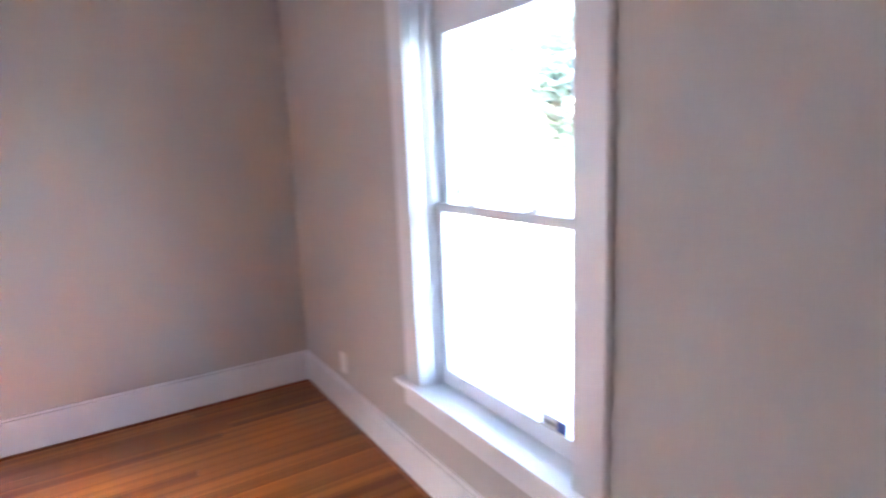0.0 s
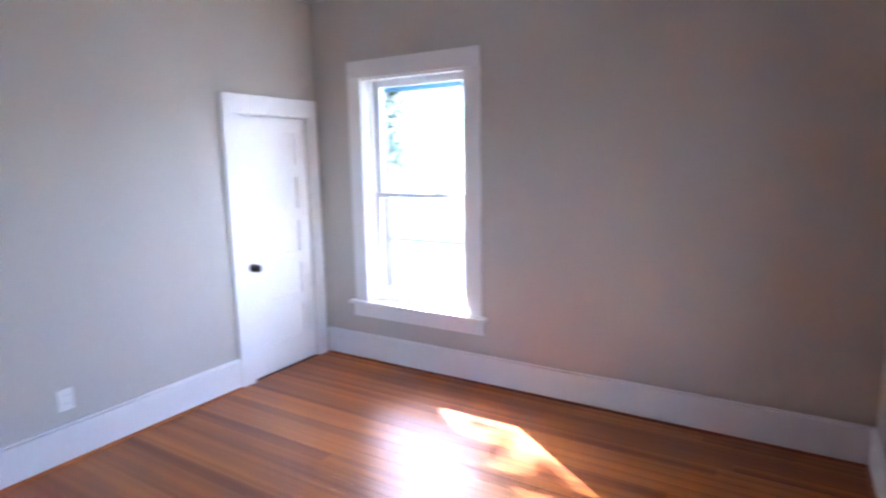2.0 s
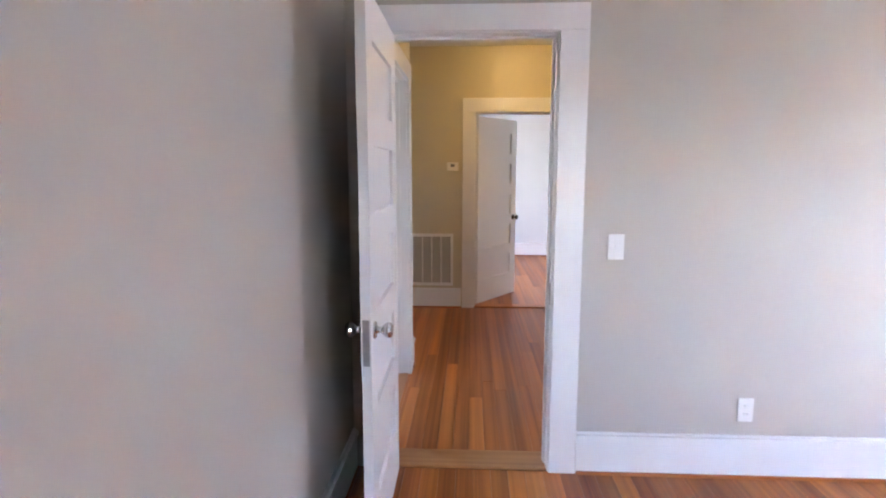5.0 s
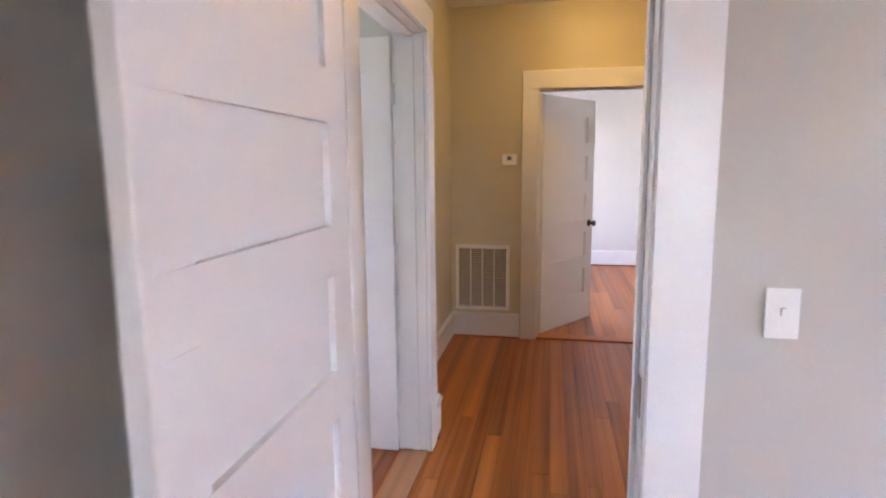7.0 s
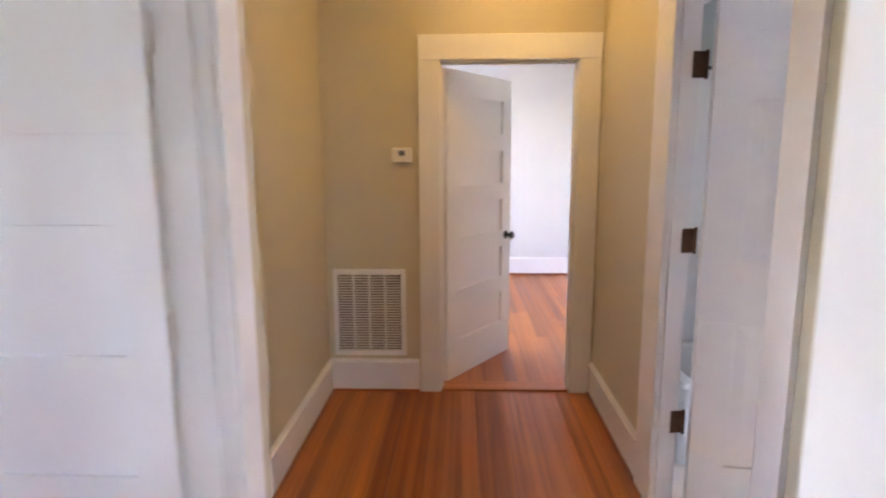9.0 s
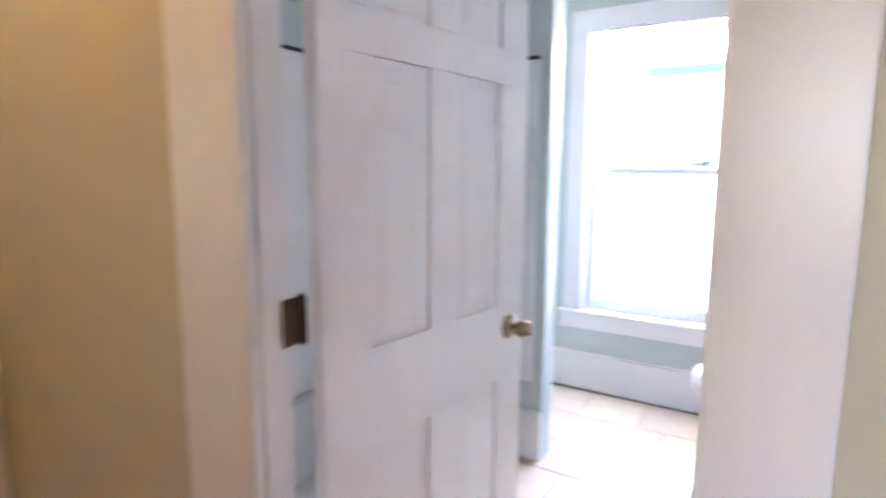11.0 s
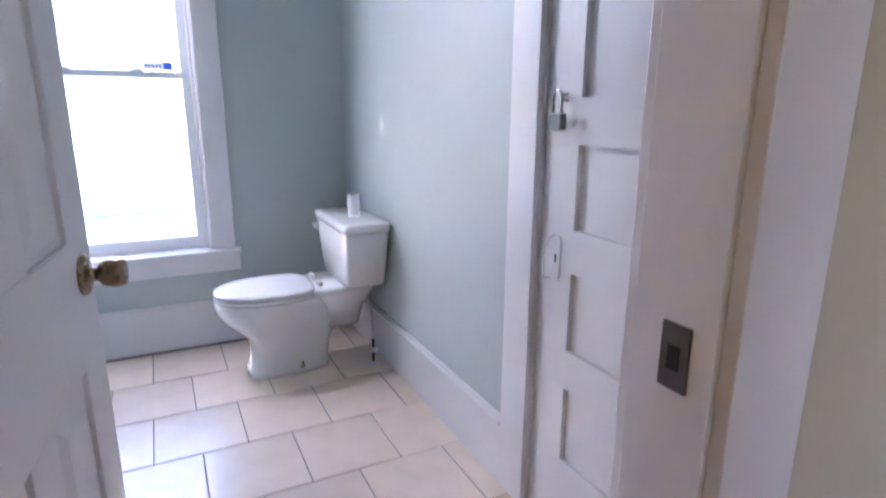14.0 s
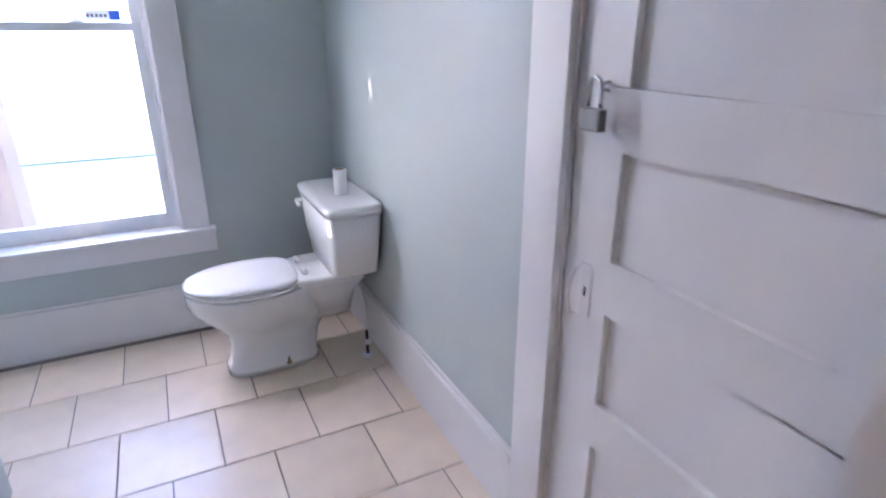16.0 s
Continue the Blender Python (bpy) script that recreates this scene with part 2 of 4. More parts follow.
def tube(points, radius, n=10):
    """A bent rod through the points."""
    bm = bmesh.new()
    pts = [Vector(p) for p in points]
    loops = []
    for i, p in enumerate(pts):
        d = (pts[min(i + 1, len(pts) - 1)] - pts[max(i - 1, 0)]).normalized()
        side = d.cross(Vector((0.31, 0.17, 0.93))).normalized()
        up = d.cross(side)
        loops.append([bm.verts.new(p + radius * (math.cos(2 * math.pi * k / n) * side + math.sin(2 * math.pi * k / n) * up)) for k in range(n)])
    for a, b in zip(loops, loops[1:]):
        for i in range(n):
            bm.faces.new((a[i], a[(i + 1) % n], b[(i + 1) % n], b[i]))
    bm.faces.new(loops[0])
    bm.faces.new(loops[-1])
    bmesh.ops.recalc_face_normals(bm, faces=bm.faces)
    return bm


def solid(name, bm, *materials, smooth=False):
    me = bpy.data.meshes.new(name)
    if smooth:
        for f in bm.faces:
            f.smooth = True
    bm.to_mesh(me)
    bm.free()
    for m in materials:
        me.materials.append(m)
    return new(name, me)


def part(name, bm, material, parent, label="", at=None, smooth=False):
    ob = solid(name, bm, material, smooth=smooth)
    ob.parent = parent
    if at is not None:
        ob.matrix_local = at
    if label:
        ob["label"] = label
    return ob


def holder(name, m, label, category, group="", kind=""):
    ob = new(name)
    ob.matrix_world = m
    return tagged(ob, label, category, group, kind)


def structure(name, bm, label, *materials):
    return tagged(solid(name, bm, *materials), label, name.split("_")[0], "", "structure")


def wall(name, label, axis, a0, a1, t0, t1, openings, paint, z1=2.66, z0=0.0):
    """A wall along x or y from a0 to a1, between t0 and t1 in thickness, with openings (from, to, sill, head).
    paint: materials of the low side, the high side."""
    cuts = sorted({a0, a1, *[v for o in openings for v in o[:2]]})
    bm = bmesh.new()
    for c0, c1 in zip(cuts, cuts[1:]):
        spans = [(z0, z1)]
        for o in openings:
            if o[0] <= c0 and c1 <= o[1]:
                spans = [(z0, o[2]), (o[3], z1)]
        for s0, s1 in spans:
            if s1 - s0 > 0.001:
                if axis == "x":
                    box(bm, c0, c1, t0, t1, s0, s1)
                else:
                    box(bm, t0, t1, c0, c1, s0, s1)
    k = 1 if axis == "x" else 0
    for f in bm.faces:
        f.material_index = 1 if f.normal[k] > 0.5 else 0
    bm.normal_update()
    for f in bm.faces:
        f.material_index = 1 if f.normal[k] > 0.5 else 0
    return structure(name, bm, label, *paint)


# ---------------------------------------------------------------- walls, floors, ceilings
H = 2.66
wall("wall_bedroom_west", "greige plaster wall with hall door and closet door", "y", -1.07, 3.02, -0.17, 0.0,
     [(-0.77, 0.02, 0.0, 2.06), (2.09, 2.75, 0.0, 1.85)], (BEIGE, GREIGE))
wall("wall_bedroom_north", "greige plaster wall with a sash window", "x", 0.0, 3.54, 2.845, 3.02, [(0.44, 1.30, 0.44, 2.105)], (GREIGE, SIDING))
wall("wall_bedroom_east", "greige plaster wall with a sash window", "y", -1.07, 3.02, 3.54, 3.71, [(0.41, 1.32, 0.47, 2.06)], (GREIGE, SIDING))
wall("wall_bedroom_south", "plain greige plaster wall", "x", 0.0, 3.54, -1.07, -0.935, [], (PALE, GREIGE))
wall("wall_hall_south", "beige hall wall with an open doorway", "x", -1.50, -0.17, -0.94, -0.81, [(-1.28, -0.31, 0.0, 2.05)], (PALE, BEIGE))
wall("wall_hall_alcove", "beige hall wall set back behind the doorway", "x", -3.25, -1.50, -1.17, -1.04, [], (PALE, BEIGE))
wall("wall_hall_return", "short beige wall return", "y", -1.17, -0.94, -1.50, -1.37, [], (BEIGE, PALE))
wall("wall_hall_west", "beige hall wall with a return vent and a doorway", "y", -1.5, 3.2, -3.38, -3.25, [(-0.355, 0.48, 0.0, 2.03)], (PALE, BEIGE))
wall("wall_hall_north", "beige hall wall with the bathroom doorway", "x", -3.25, -0.17, 0.595, 0.705, [(-2.20, -1.28, 0.0, 2.05)], (BEIGE, MINT))
wall("wall_hall_north_return", "thin beige wall beside the bathroom door", "x", -2.20, -2.06, 0.595, 0.665, [], (BEIGE, MINT), z1=2.05)
wall("wall_bathroom_partition", "pale blue-green partition at the end of the bathtub", "x", -3.10, -2.20, 2.40, 2.52, [], (MINT, MINT))
wall("wall_bathroom_east", "pale blue-green bathroom wall with a locked door", "y", 0.705, 3.435, -0.805, -0.675, [(0.82, 1.58, 0.0, 2.03)], (MINT, PALE))
wall("wall_bathroom_north", "pale blue-green bathroom wall with a sash window", "x", -3.25, -0.675, 3.435, 3.59, [(-2.375, -1.545, 0.51, 2.28)], (MINT, SIDING))
wall("wall_closet_north", "plain closet wall", "x", -0.675, -0.17, 2.885, 3.02, [], (PALE, SIDING))
wall("wall_closet_south", "plain closet wall", "x", -0.675, -0.17, 1.65, 1.75, [], (PALE, PALE))
wall("wall_bathroom_west", "plain pale blue-green bathroom wall", "y", 0.705, 3.435, -3.25, -3.10, [], (MINT, MINT))
wall("wall_far_room_west", "plain pale grey wall of the far room", "y", -1.5, 3.2, -7.03, -6.9, [], (PALE, PALE))
wall("wall_far_room_north", "plain pale grey wall", "x", -6.9, -3.38, 2.5, 2.63, [], (PALE, SIDING))
# Unseen opening added to light the far room from the south.
wall("wall_far_room_south", "pale grey wall with an added, unseen opening for daylight", "x", -6.9, -3.38, -1.63, -1.5, [(-5.9, -4.6, 0.6, 2.2)], (SIDING, PALE))
# Side room opening is added, only to let daylight in.
wall("wall_side_room_south", "pale wall with an added opening for daylight", "x", -3.25, 0.0, -4.1, -3.97, [(-2.2, -0.8, 1.0, 2.1)], (SIDING, PALE))
wall("wall_side_room_west", "plain pale wall of the side room", "y", -3.97, -1.17, -3.25, -3.12, [], (PALE, PALE))
wall("wall_side_room_east", "plain pale wall of the side room", "y", -3.97, -1.07, -0.13, 0.0, [], (PALE, PALE))

for nm, r in (("ceiling_bedroom", (0.0, 3.55, -0.935, 2.885)), ("ceiling_hall", (-3.25, -0.17, -1.04, 0.595)),
              ("ceiling_bathroom", (-3.10, -0.805, 0.705, 3.435)), ("ceiling_far_room", (-6.9, -3.38, -1.5, 2.5)),
              ("ceiling_side_room", (-3.12, -0.13, -3.97, -1.17)), ("ceiling_closet", (-0.675, -0.17, 1.75, 2.885))):
    structure(nm, boxes((r[0], r[1], r[2], r[3], H, H + 0.12)), "flat white painted ceiling", CEIL)
structure("roof_deck", boxes((-7.1, 3.75, -4.2, 3.5, H + 0.125, H + 0.2)), "plain roof deck over the rooms", ROOFM)


def floor_base(name, x0, x1, y0, y1, material, label, z=-0.016):
    return structure(name, boxes((x0, x1, y0, y1, -0.12, z)), label, material)


bed_floor = floor_base("floor_bedroom", -0.07, 3.55, -0.935, 2.885, SUBFLOOR, "varnished orange-red heart pine plank floor")
hall_floor = floor_base("floor_hall", -3.32, -0.07, -1.04, 0.65, SUBFLOOR, "varnished orange-red heart pine plank floor")
far_floor = floor_base("floor_far_room", -6.9, -3.32, -1.5, 2.5, SUBFLOOR, "varnished heart pine plank floor")
side_floor = floor_base("floor_side_room", -3.12, -0.13, -3.97, -0.94, SUBFLOOR, "varnished heart pine plank floor")
bath_floor = floor_base("floor_bathroom", -3.10, -0.74, 0.65, 3.435, GROUT, "pinkish beige ceramic tile floor", -0.004)
closet_floor = floor_base("floor_closet", -0.675, -0.17, 1.75, 2.885, SUBFLOOR, "bare closet floor", -0.002)


# ---------------------------------------------------------------- baseboards
def baseboard(name, m, length, height, label="white painted wooden baseboard with a moulded cap", shoe=True):
    """Along local x from 0, standing on the floor, its face to -y."""
    h = holder(name, m, label, "baseboard", kind="structure")
    part("board", boxes((0, length, -0.017, 0, 0.0, height - 0.035), bevel=0.002), TRIM, h)
    bm = boxes((0, length, -0.026, 0, height - 0.034, height - 0.012), bevel=0.004)
    box(bm, 0, length, -0.013, 0, height - 0.0115, height, bevel=0.003)
    part("cap", bm, TRIM, h)
    if shoe:
        part("shoe", boxes((0, length, -0.030, -0.0175, 0.0, 0.016), bevel=0.004), PINE, h, "stained pine shoe moulding")
    return h


BH = 0.21
baseboard("baseboard_bedroom_north", pose(0.03, 2.845, 0), 3.49, BH)
baseboard("baseboard_bedroom_east", pose(3.54, 2.845, 0, 0, 0, -90), 3.78, BH)
baseboard("baseboard_bedroom_west", pose(0, 0.137, 0, 0, 0, 90), 1.845, BH)
baseboard("baseboard_bedroom_south", pose(3.51, -0.935, 0, 0, 0, 180), 3.49, BH)
baseboard("baseboard_hall_west", pose(-3.25, -1.04, 0, 0, 0, 90), 0.565, BH)
baseboard("baseboard_hall_north", pose(-3.22, 0.595, 0), 0.955, BH)
baseboard("baseboard_hall_north_east", pose(-1.165, 0.595, 0), 0.975, BH)
baseboard("baseboard_hall_alcove", pose(-1.50, -1.04, 0, 0, 0, 180), 1.72, BH)
baseboard("baseboard_hall_return", pose(-1.395, -0.81, 0, 0, 0, 180), 0.118, BH)
baseboard("baseboard_return_end", pose(-1.50, -0.80, 0, 0, 0, -90), 0.22, BH)
baseboard("baseboard_bathroom_north", pose(-3.1, 3.435, 0), 2.295, 0.25, shoe=False)
baseboard("baseboard_bathroom_east", pose(-0.805, 3.405, 0, 0, 0, -90), 1.70, 0.25, shoe=False)
baseboard("baseboard_bathroom_partition", pose(-2.385, 2.40, 0), 0.185, 0.25, shoe=False)
baseboard("baseboard_far_room_west", pose(-6.9, -1.5, 0, 0, 0, 90), 4.0, 0.22)


# ---------------------------------------------------------------- doors
def door_frame(name, m, w, h, depth, label, cas=0.13, head=0.12, right=None, back=True, stop=0.06, left=None, threshold=None, hinge_depth=None):
    """Jambs, stops and casings of an opening from x = 0 to w in local axes; the wall runs from y = 0 to depth."""
    ob = holder(name, m, label, "door", kind="structure")
    rc, lc = (cas if right is None else right), (cas if left is None else left)
    for x0, x1 in ((-0.019, 0.0), (w, w + 0.019)):
        part("jamb", boxes((x0, x1, 0.0, hinge_depth if hinge_depth and x0 < 0 else depth, 0.0, h), bevel=0.0015), TRIM, ob)
    part("head_jamb", boxes((-0.019, w + 0.019, 0.0, depth, h, h + 0.019)), TRIM, ob)
    if stop is not None:
        for x0, x1 in ((0.0005, 0.012), (w - 0.012, w - 0.0005)):
            part("stop", boxes((x0, x1, stop, stop + 0.035, 0.0, h - 0.013), bevel=0.002), TRIM, ob)
        part("head_stop", boxes((0.0005, w - 0.0005, stop, stop + 0.035, h - 0.012, h - 0.0005), bevel=0.002), TRIM, ob)
    for y0, y1 in ((-0.02, -0.0005),) + (((depth + 0.0005, depth + 0.02),) if back else ()):
        if not (hinge_depth and y0 > 0):
            part("casing", boxes((-lc, -0.006, y0, y1, 0.0, h + 0.005), bevel=0.003), TRIM, ob)
        part("casing", boxes((w + 0.006, w + rc, y0, y1, 0.0, h + 0.005), bevel=0.003), TRIM, ob)
        part("head_casing", boxes((-lc, w + rc, y0 - 0.002, y1 + 0.002, h + 0.0055, h + head), bevel=0.003), TRIM, ob)
    if threshold:
        part("threshold", boxes((0.001, w - 0.001, 0.0, depth, 0.0, 0.012), bevel=0.004), threshold, ob, "worn wooden threshold")
    return ob


def panel_leaf(parent, m, w, h, cells, t=0.035, z0=0.008, material=None, depth=0.002, raised=0.0):
    """A framed leaf from its hinge edge at x = 0; cells: (x0, x1, z0, z1) of the recessed panels."""
    material = material or DOORP
    xs = sorted({0.0, w, *[v for c in cells for v in c[:2]]})
    zs = sorted({z0, h, *[v for c in cells for v in c[2:]]})
    bm = bmesh.new()
    # stiles and rails: boxes around the cells, row by row
    for a, b in zip(zs, zs[1:]):
        row = sorted([c for c in cells if c[2] <= a + 1e-6 and c[3] >= b - 1e-6])
        x = 0.0
        for c in row + [(w, w, 0, 0)]:
            if c[0] - x > 1e-4:
                box(bm, x, c[0], -t / 2, t / 2, a, b)
            x = c[1]
    bmesh.ops.remove_doubles(bm, verts=bm.verts, dist=1e-5)
    pairs = {}
    for f in bm.faces:
        pairs.setdefault(tuple(sorted(v.index for v in f.verts)), []).append(f)
    bm.verts.index_update()
    pairs = {}
    for f in bm.faces:
        pairs.setdefault(tuple(sorted(v.index for v in f.verts)), []).append(f)
    bmesh.ops.delete(bm, geom=[f for fs in pairs.values() if len(fs) > 1 for f in fs], context="FACES_ONLY")
    sharp = [e for e in bm.edges if len(e.link_faces) == 2 and e.calc_face_angle(0) > 0.8]
    bmesh.ops.bevel(bm, geom=sharp, offset=0.0025, segments=2, affect="EDGES", profile=0.6)
    leaf = part("leaf", bm, material, parent, at=m)
    for c in cells:
        pb = boxes((c[0], c[1], -depth, depth, c[2], c[3]))
        if raised:
            for s in (-1, 1):
                rings = [[pb.verts.new((x, s * y, z)) for x, z in ((c[0] + e, c[2] + e), (c[1] - e, c[2] + e), (c[1] - e, c[3] - e), (c[0] + e, c[3] - e))] for e, y in ((0.012, depth), (0.016, depth + 0.001), (0.05, depth + raised))]
                for a, b in zip(rings, rings[1:]):
                    for i in range(4):
                        pb.faces.new((a[i], a[(i + 1) % 4], b[(i + 1) % 4], b[i]))
                pb.faces.new(rings[-1])
            bmesh.ops.recalc_face_normals(pb, faces=pb.faces)
        part("panel", pb, material, leaf)
    return leaf


def five_panels(w, h, stile=0.115, bottom=0.26, top=0.15, rail=0.115):
    step = (h - bottom - top + rail) / 5
    return [(stile, w - stile, bottom + i * step, bottom + i * step + step - rail) for i in range(5)]


def knob(parent, x, z, material, t=0.035, faces=(-1, 1), shape="round"):
    for s in faces:
        prof = [(0.0, 0.0), (0.031, 0.0), (0.031, 0.004), (0.026, 0.008), (0.012, 0.010), (0.011, 0.026), (0.02, 0.034), (0.0275, 0.046), (0.0275, 0.056), (0.02, 0.064), (0.0, 0.066)]
        if shape == "tulip":
            prof = [(0.0, 0.0), (0.037, 0.0), (0.037, 0.004), (0.030, 0.010), (0.014, 0.012), (0.012, 0.022), (0.022, 0.032), (0.026, 0.05), (0.023, 0.066), (0.017, 0.068), (0.0, 0.064)]
        k = part("knob", lathe([(max(r, 0.0005), s * (t / 2 + hgt)) for r, hgt in prof], 28, "y"), material, parent, at=pose(x, 0, z), smooth=True)
    return k


def hinge(parent, x, y, z, material, ht=0.089, rz=0, plate=0.040):
    bm = lathe([(0.0005, -ht / 2 - 0.006), (0.004, -ht / 2 - 0.005), (0.0065, -ht / 2), (0.0065, ht / 2), (0.004, ht / 2 + 0.005), (0.0005, ht / 2 + 0.006)], 14)
    box(bm, 0.0, plate, -0.0012, 0.0012, -ht / 2, ht / 2)
    return part("hinge", bm, material, parent, at=pose(x, y, z, 0, 0, rz))


def lever_lock(parent, x, z):
    """Mortise plate with keyhole."""
    part("lock_plate", boxes((-0.02, 0.02, -0.0225, -0.0178, -0.075, 0.075), bevel=0.002), DARKKNOB, parent, at=pose(x, 0, z))


# bedroom door, standing open into the room
d = door_frame("door_1", pose(0, -0.75, 0, 0, 0, 90), 0.75, 2.04, 0.17, "open white five-panel door between bedroom and hall", cas=0.134, head=0.117, threshold=PINE_WARN)
lf = panel_leaf(d, pose(0, -0.75, 0, 0, 0, 90).inverted() @ pose(0.022, -0.73, 0, 0, 0, 0.7), 0.74, 2.025, five_panels(0.74, 2.025))
knob(lf, 0.68, 0.90, CHROME)
part("lock_face", boxes((0.7395, 0.7425, -0.011, 0.011, 0.79, 0.95)), STEEL, lf, "worn steel lock face plate")
part("strike_plate", boxes((0.7465, 0.7495, 0.015, 0.045, 0.82, 0.92)), STEEL, d, "worn steel strike plate")
for z in (0.28, 1.75):
    hinge(d, 0.0, -0.012, z, TRIM, rz=-90)

# closet door, shut, in the bedroom corner
d = door_frame("door_2", pose(0, 2.11, 0, 0, 0, 90), 0.62, 1.83, 0.17, "closed white five-panel closet door beside the window", cas=0.125, head=0.13, right=0.10, back=False, stop=0.05)
lf = panel_leaf(d, pose(0.612, 0.028, 0, 0, 0, 180), 0.604, 1.822, five_panels(0.604, 1.822, 0.10, 0.22, 0.10, 0.09))
knob(lf, 0.555, 0.80, DARKKNOB, faces=(1,))

# doorway at the end of the hall, its leaf open into the far room
d = door_frame("door_3", pose(-3.25, -0.335, 0, 0, 0, 90), 0.795, 2.01, 0.13, "open white five-panel door at the hall's end", cas=0.13, head=0.145, threshold=PINE, stop=0.04)
lf = panel_leaf(d, pose(-3.25, -0.335, 0, 0, 0, 90).inverted() @ pose(-3.395, -0.315, 0, 0, 0, 145.5), 0.785, 1.995, five_panels(0.785, 1.995))
knob(lf, 0.725, 0.90, DARKKNOB)

# side doorway, its leaf open into the side room
d = door_frame("door_4", pose(-0.33, -0.81, 0, 0, 0, 180), 0.93, 2.03, 0.13, "open white five-panel door of the side room", cas=0.13, left=0.08, stop=0.045, threshold=PINE_WARN)
lf = panel_leaf(d, pose(-0.33, -0.81, 0, 0, 0, 180).inverted() @ pose(-1.250, -0.962, 0, 0, 0, -91), 0.79, 2.015, five_panels(0.79, 2.015))
knob(lf, 0.73, 0.90, DARKKNOB)
for z in (0.3, 1.02, 1.76):
    hinge(d, 0.926, 0.145, z, TRIM, rz=180)

# bathroom door, six panels, open into the bathroom
d = door_frame("door_5", pose(-2.04, 0.595, 0), 0.74, 2.03, 0.11, "open white six-panel bathroom door with a brass knob", cas=0.13, left=0.22, stop=None, hinge_depth=0.070)
W6, H6 = 0.755, 2.015
part("inner_casing", boxes((-0.085, -0.004, -0.027, -0.0205, 0.0, 2.03), bevel=0.003), TRIM, d)
cells = [(x0, x1, z0, z1) for x0, x1 in ((0.135, 0.325), (0.43, 0.62)) for z0, z1 in ((0.24, 0.83), (1.05, 1.66), (1.75, 1.90))]
lf = panel_leaf(d, pose(-2.04, 0.595, 0).inverted() @ pose(-2.004, 0.70, 0, 0, 0, 83.5), W6, H6, cells, z0=0.012, depth=0.0085, raised=0.007)
knob(lf, 0.684, 0.98, BRASS, shape="tulip")
for z in (0.40, 1.14, 1.79):
    h_ = hinge(d, 0.006, 0.092, z, HINGEM, ht=0.095, rz=8, plate=0.012)
    part("plate", boxes((-0.0035, -0.0015, -0.052, -0.002, -0.047, 0.047)), HINGEM, h_)
sp = part("strike_plate", boxes((0.7355, 0.7395, 0.028, 0.064, 0.972, 1.046), bevel=0.001), STRIKE, d, "dark worn metal strike plate")
part("latch_hole", boxes((0.7340, 0.7352, 0.038, 0.053, 0.995, 1.022)), DARK, sp)

# padlocked closet door in the bathroom
d = door_frame("door_6", pose(-0.805, 1.56, 0, 0, 0, -90), 0.72, 2.01, 0.13, "closed white five-panel door with a padlock", cas=0.14, right=0.11, back=False, stop=0.05)
five = [(0.14, 0.59, 0.26 + 0.345 * i, 0.26 + 0.345 * i + 0.228) for i in range(5)]
lf = panel_leaf(d, pose(0.004, 0.024, 0), 0.712, 2.0, five)
part("lock_plate", loft([(0.075, -0.0182, 0.80, 0.014, 0.014, 0.0015, 4), (0.075, -0.0182, 0.81, 0.018, 0.018, 0.003, 4), (0.075, -0.0182, 0.91, 0.018, 0.018, 0.003, 4), (0.075, -0.0182, 0.925, 0.012, 0.012, 0.0015, 4)], 16), TRIM, lf, "painted keyhole plate")
part("keyhole", boxes((0.072, 0.078, -0.0222, -0.0212, 0.850, 0.872)), DARK, lf)
part("pull", tube([(0.050, -0.018, 0.795), (0.046, -0.04, 0.80), (0.042, -0.046, 0.84), (0.046, -0.046, 0.88), (0.054, -0.03, 0.915), (0.062, -0.018, 0.925)], 0.004), TRIM, lf, "white painted wire pull")
part("staple", tube([(0.085, -0.017, 1.288), (0.085, -0.030, 1.290), (0.085, -0.034, 1.296), (0.085, -0.030, 1.302), (0.085, -0.017, 1.304)], 0.0035), STEEL, lf, "worn steel staple")
pl = holder("padlock", pose(-0.812, 1.474, 1.218, 0, 0, -90), "small grey steel padlock hanging from the hasp", "padlock")
part("body", boxes((-0.027, 0.027, -0.026, -0.006, -0.005, 0.038), bevel=0.004), ZINC, pl)
part("shackle", tube([(-0.017, -0.016, 0.04), (-0.017, -0.016, 0.075), (-0.012, -0.016, 0.09), (0.0, -0.016, 0.097), (0.012, -0.016, 0.09), (0.017, -0.016, 0.075), (0.017, -0.016, 0.04)], 0.0042), CHROME, pl, "bright steel shackle", smooth=True)
part("keyway", boxes((-0.006, 0.006, -0.02, -0.012, -0.0062, -0.0052)), BRASS, pl)


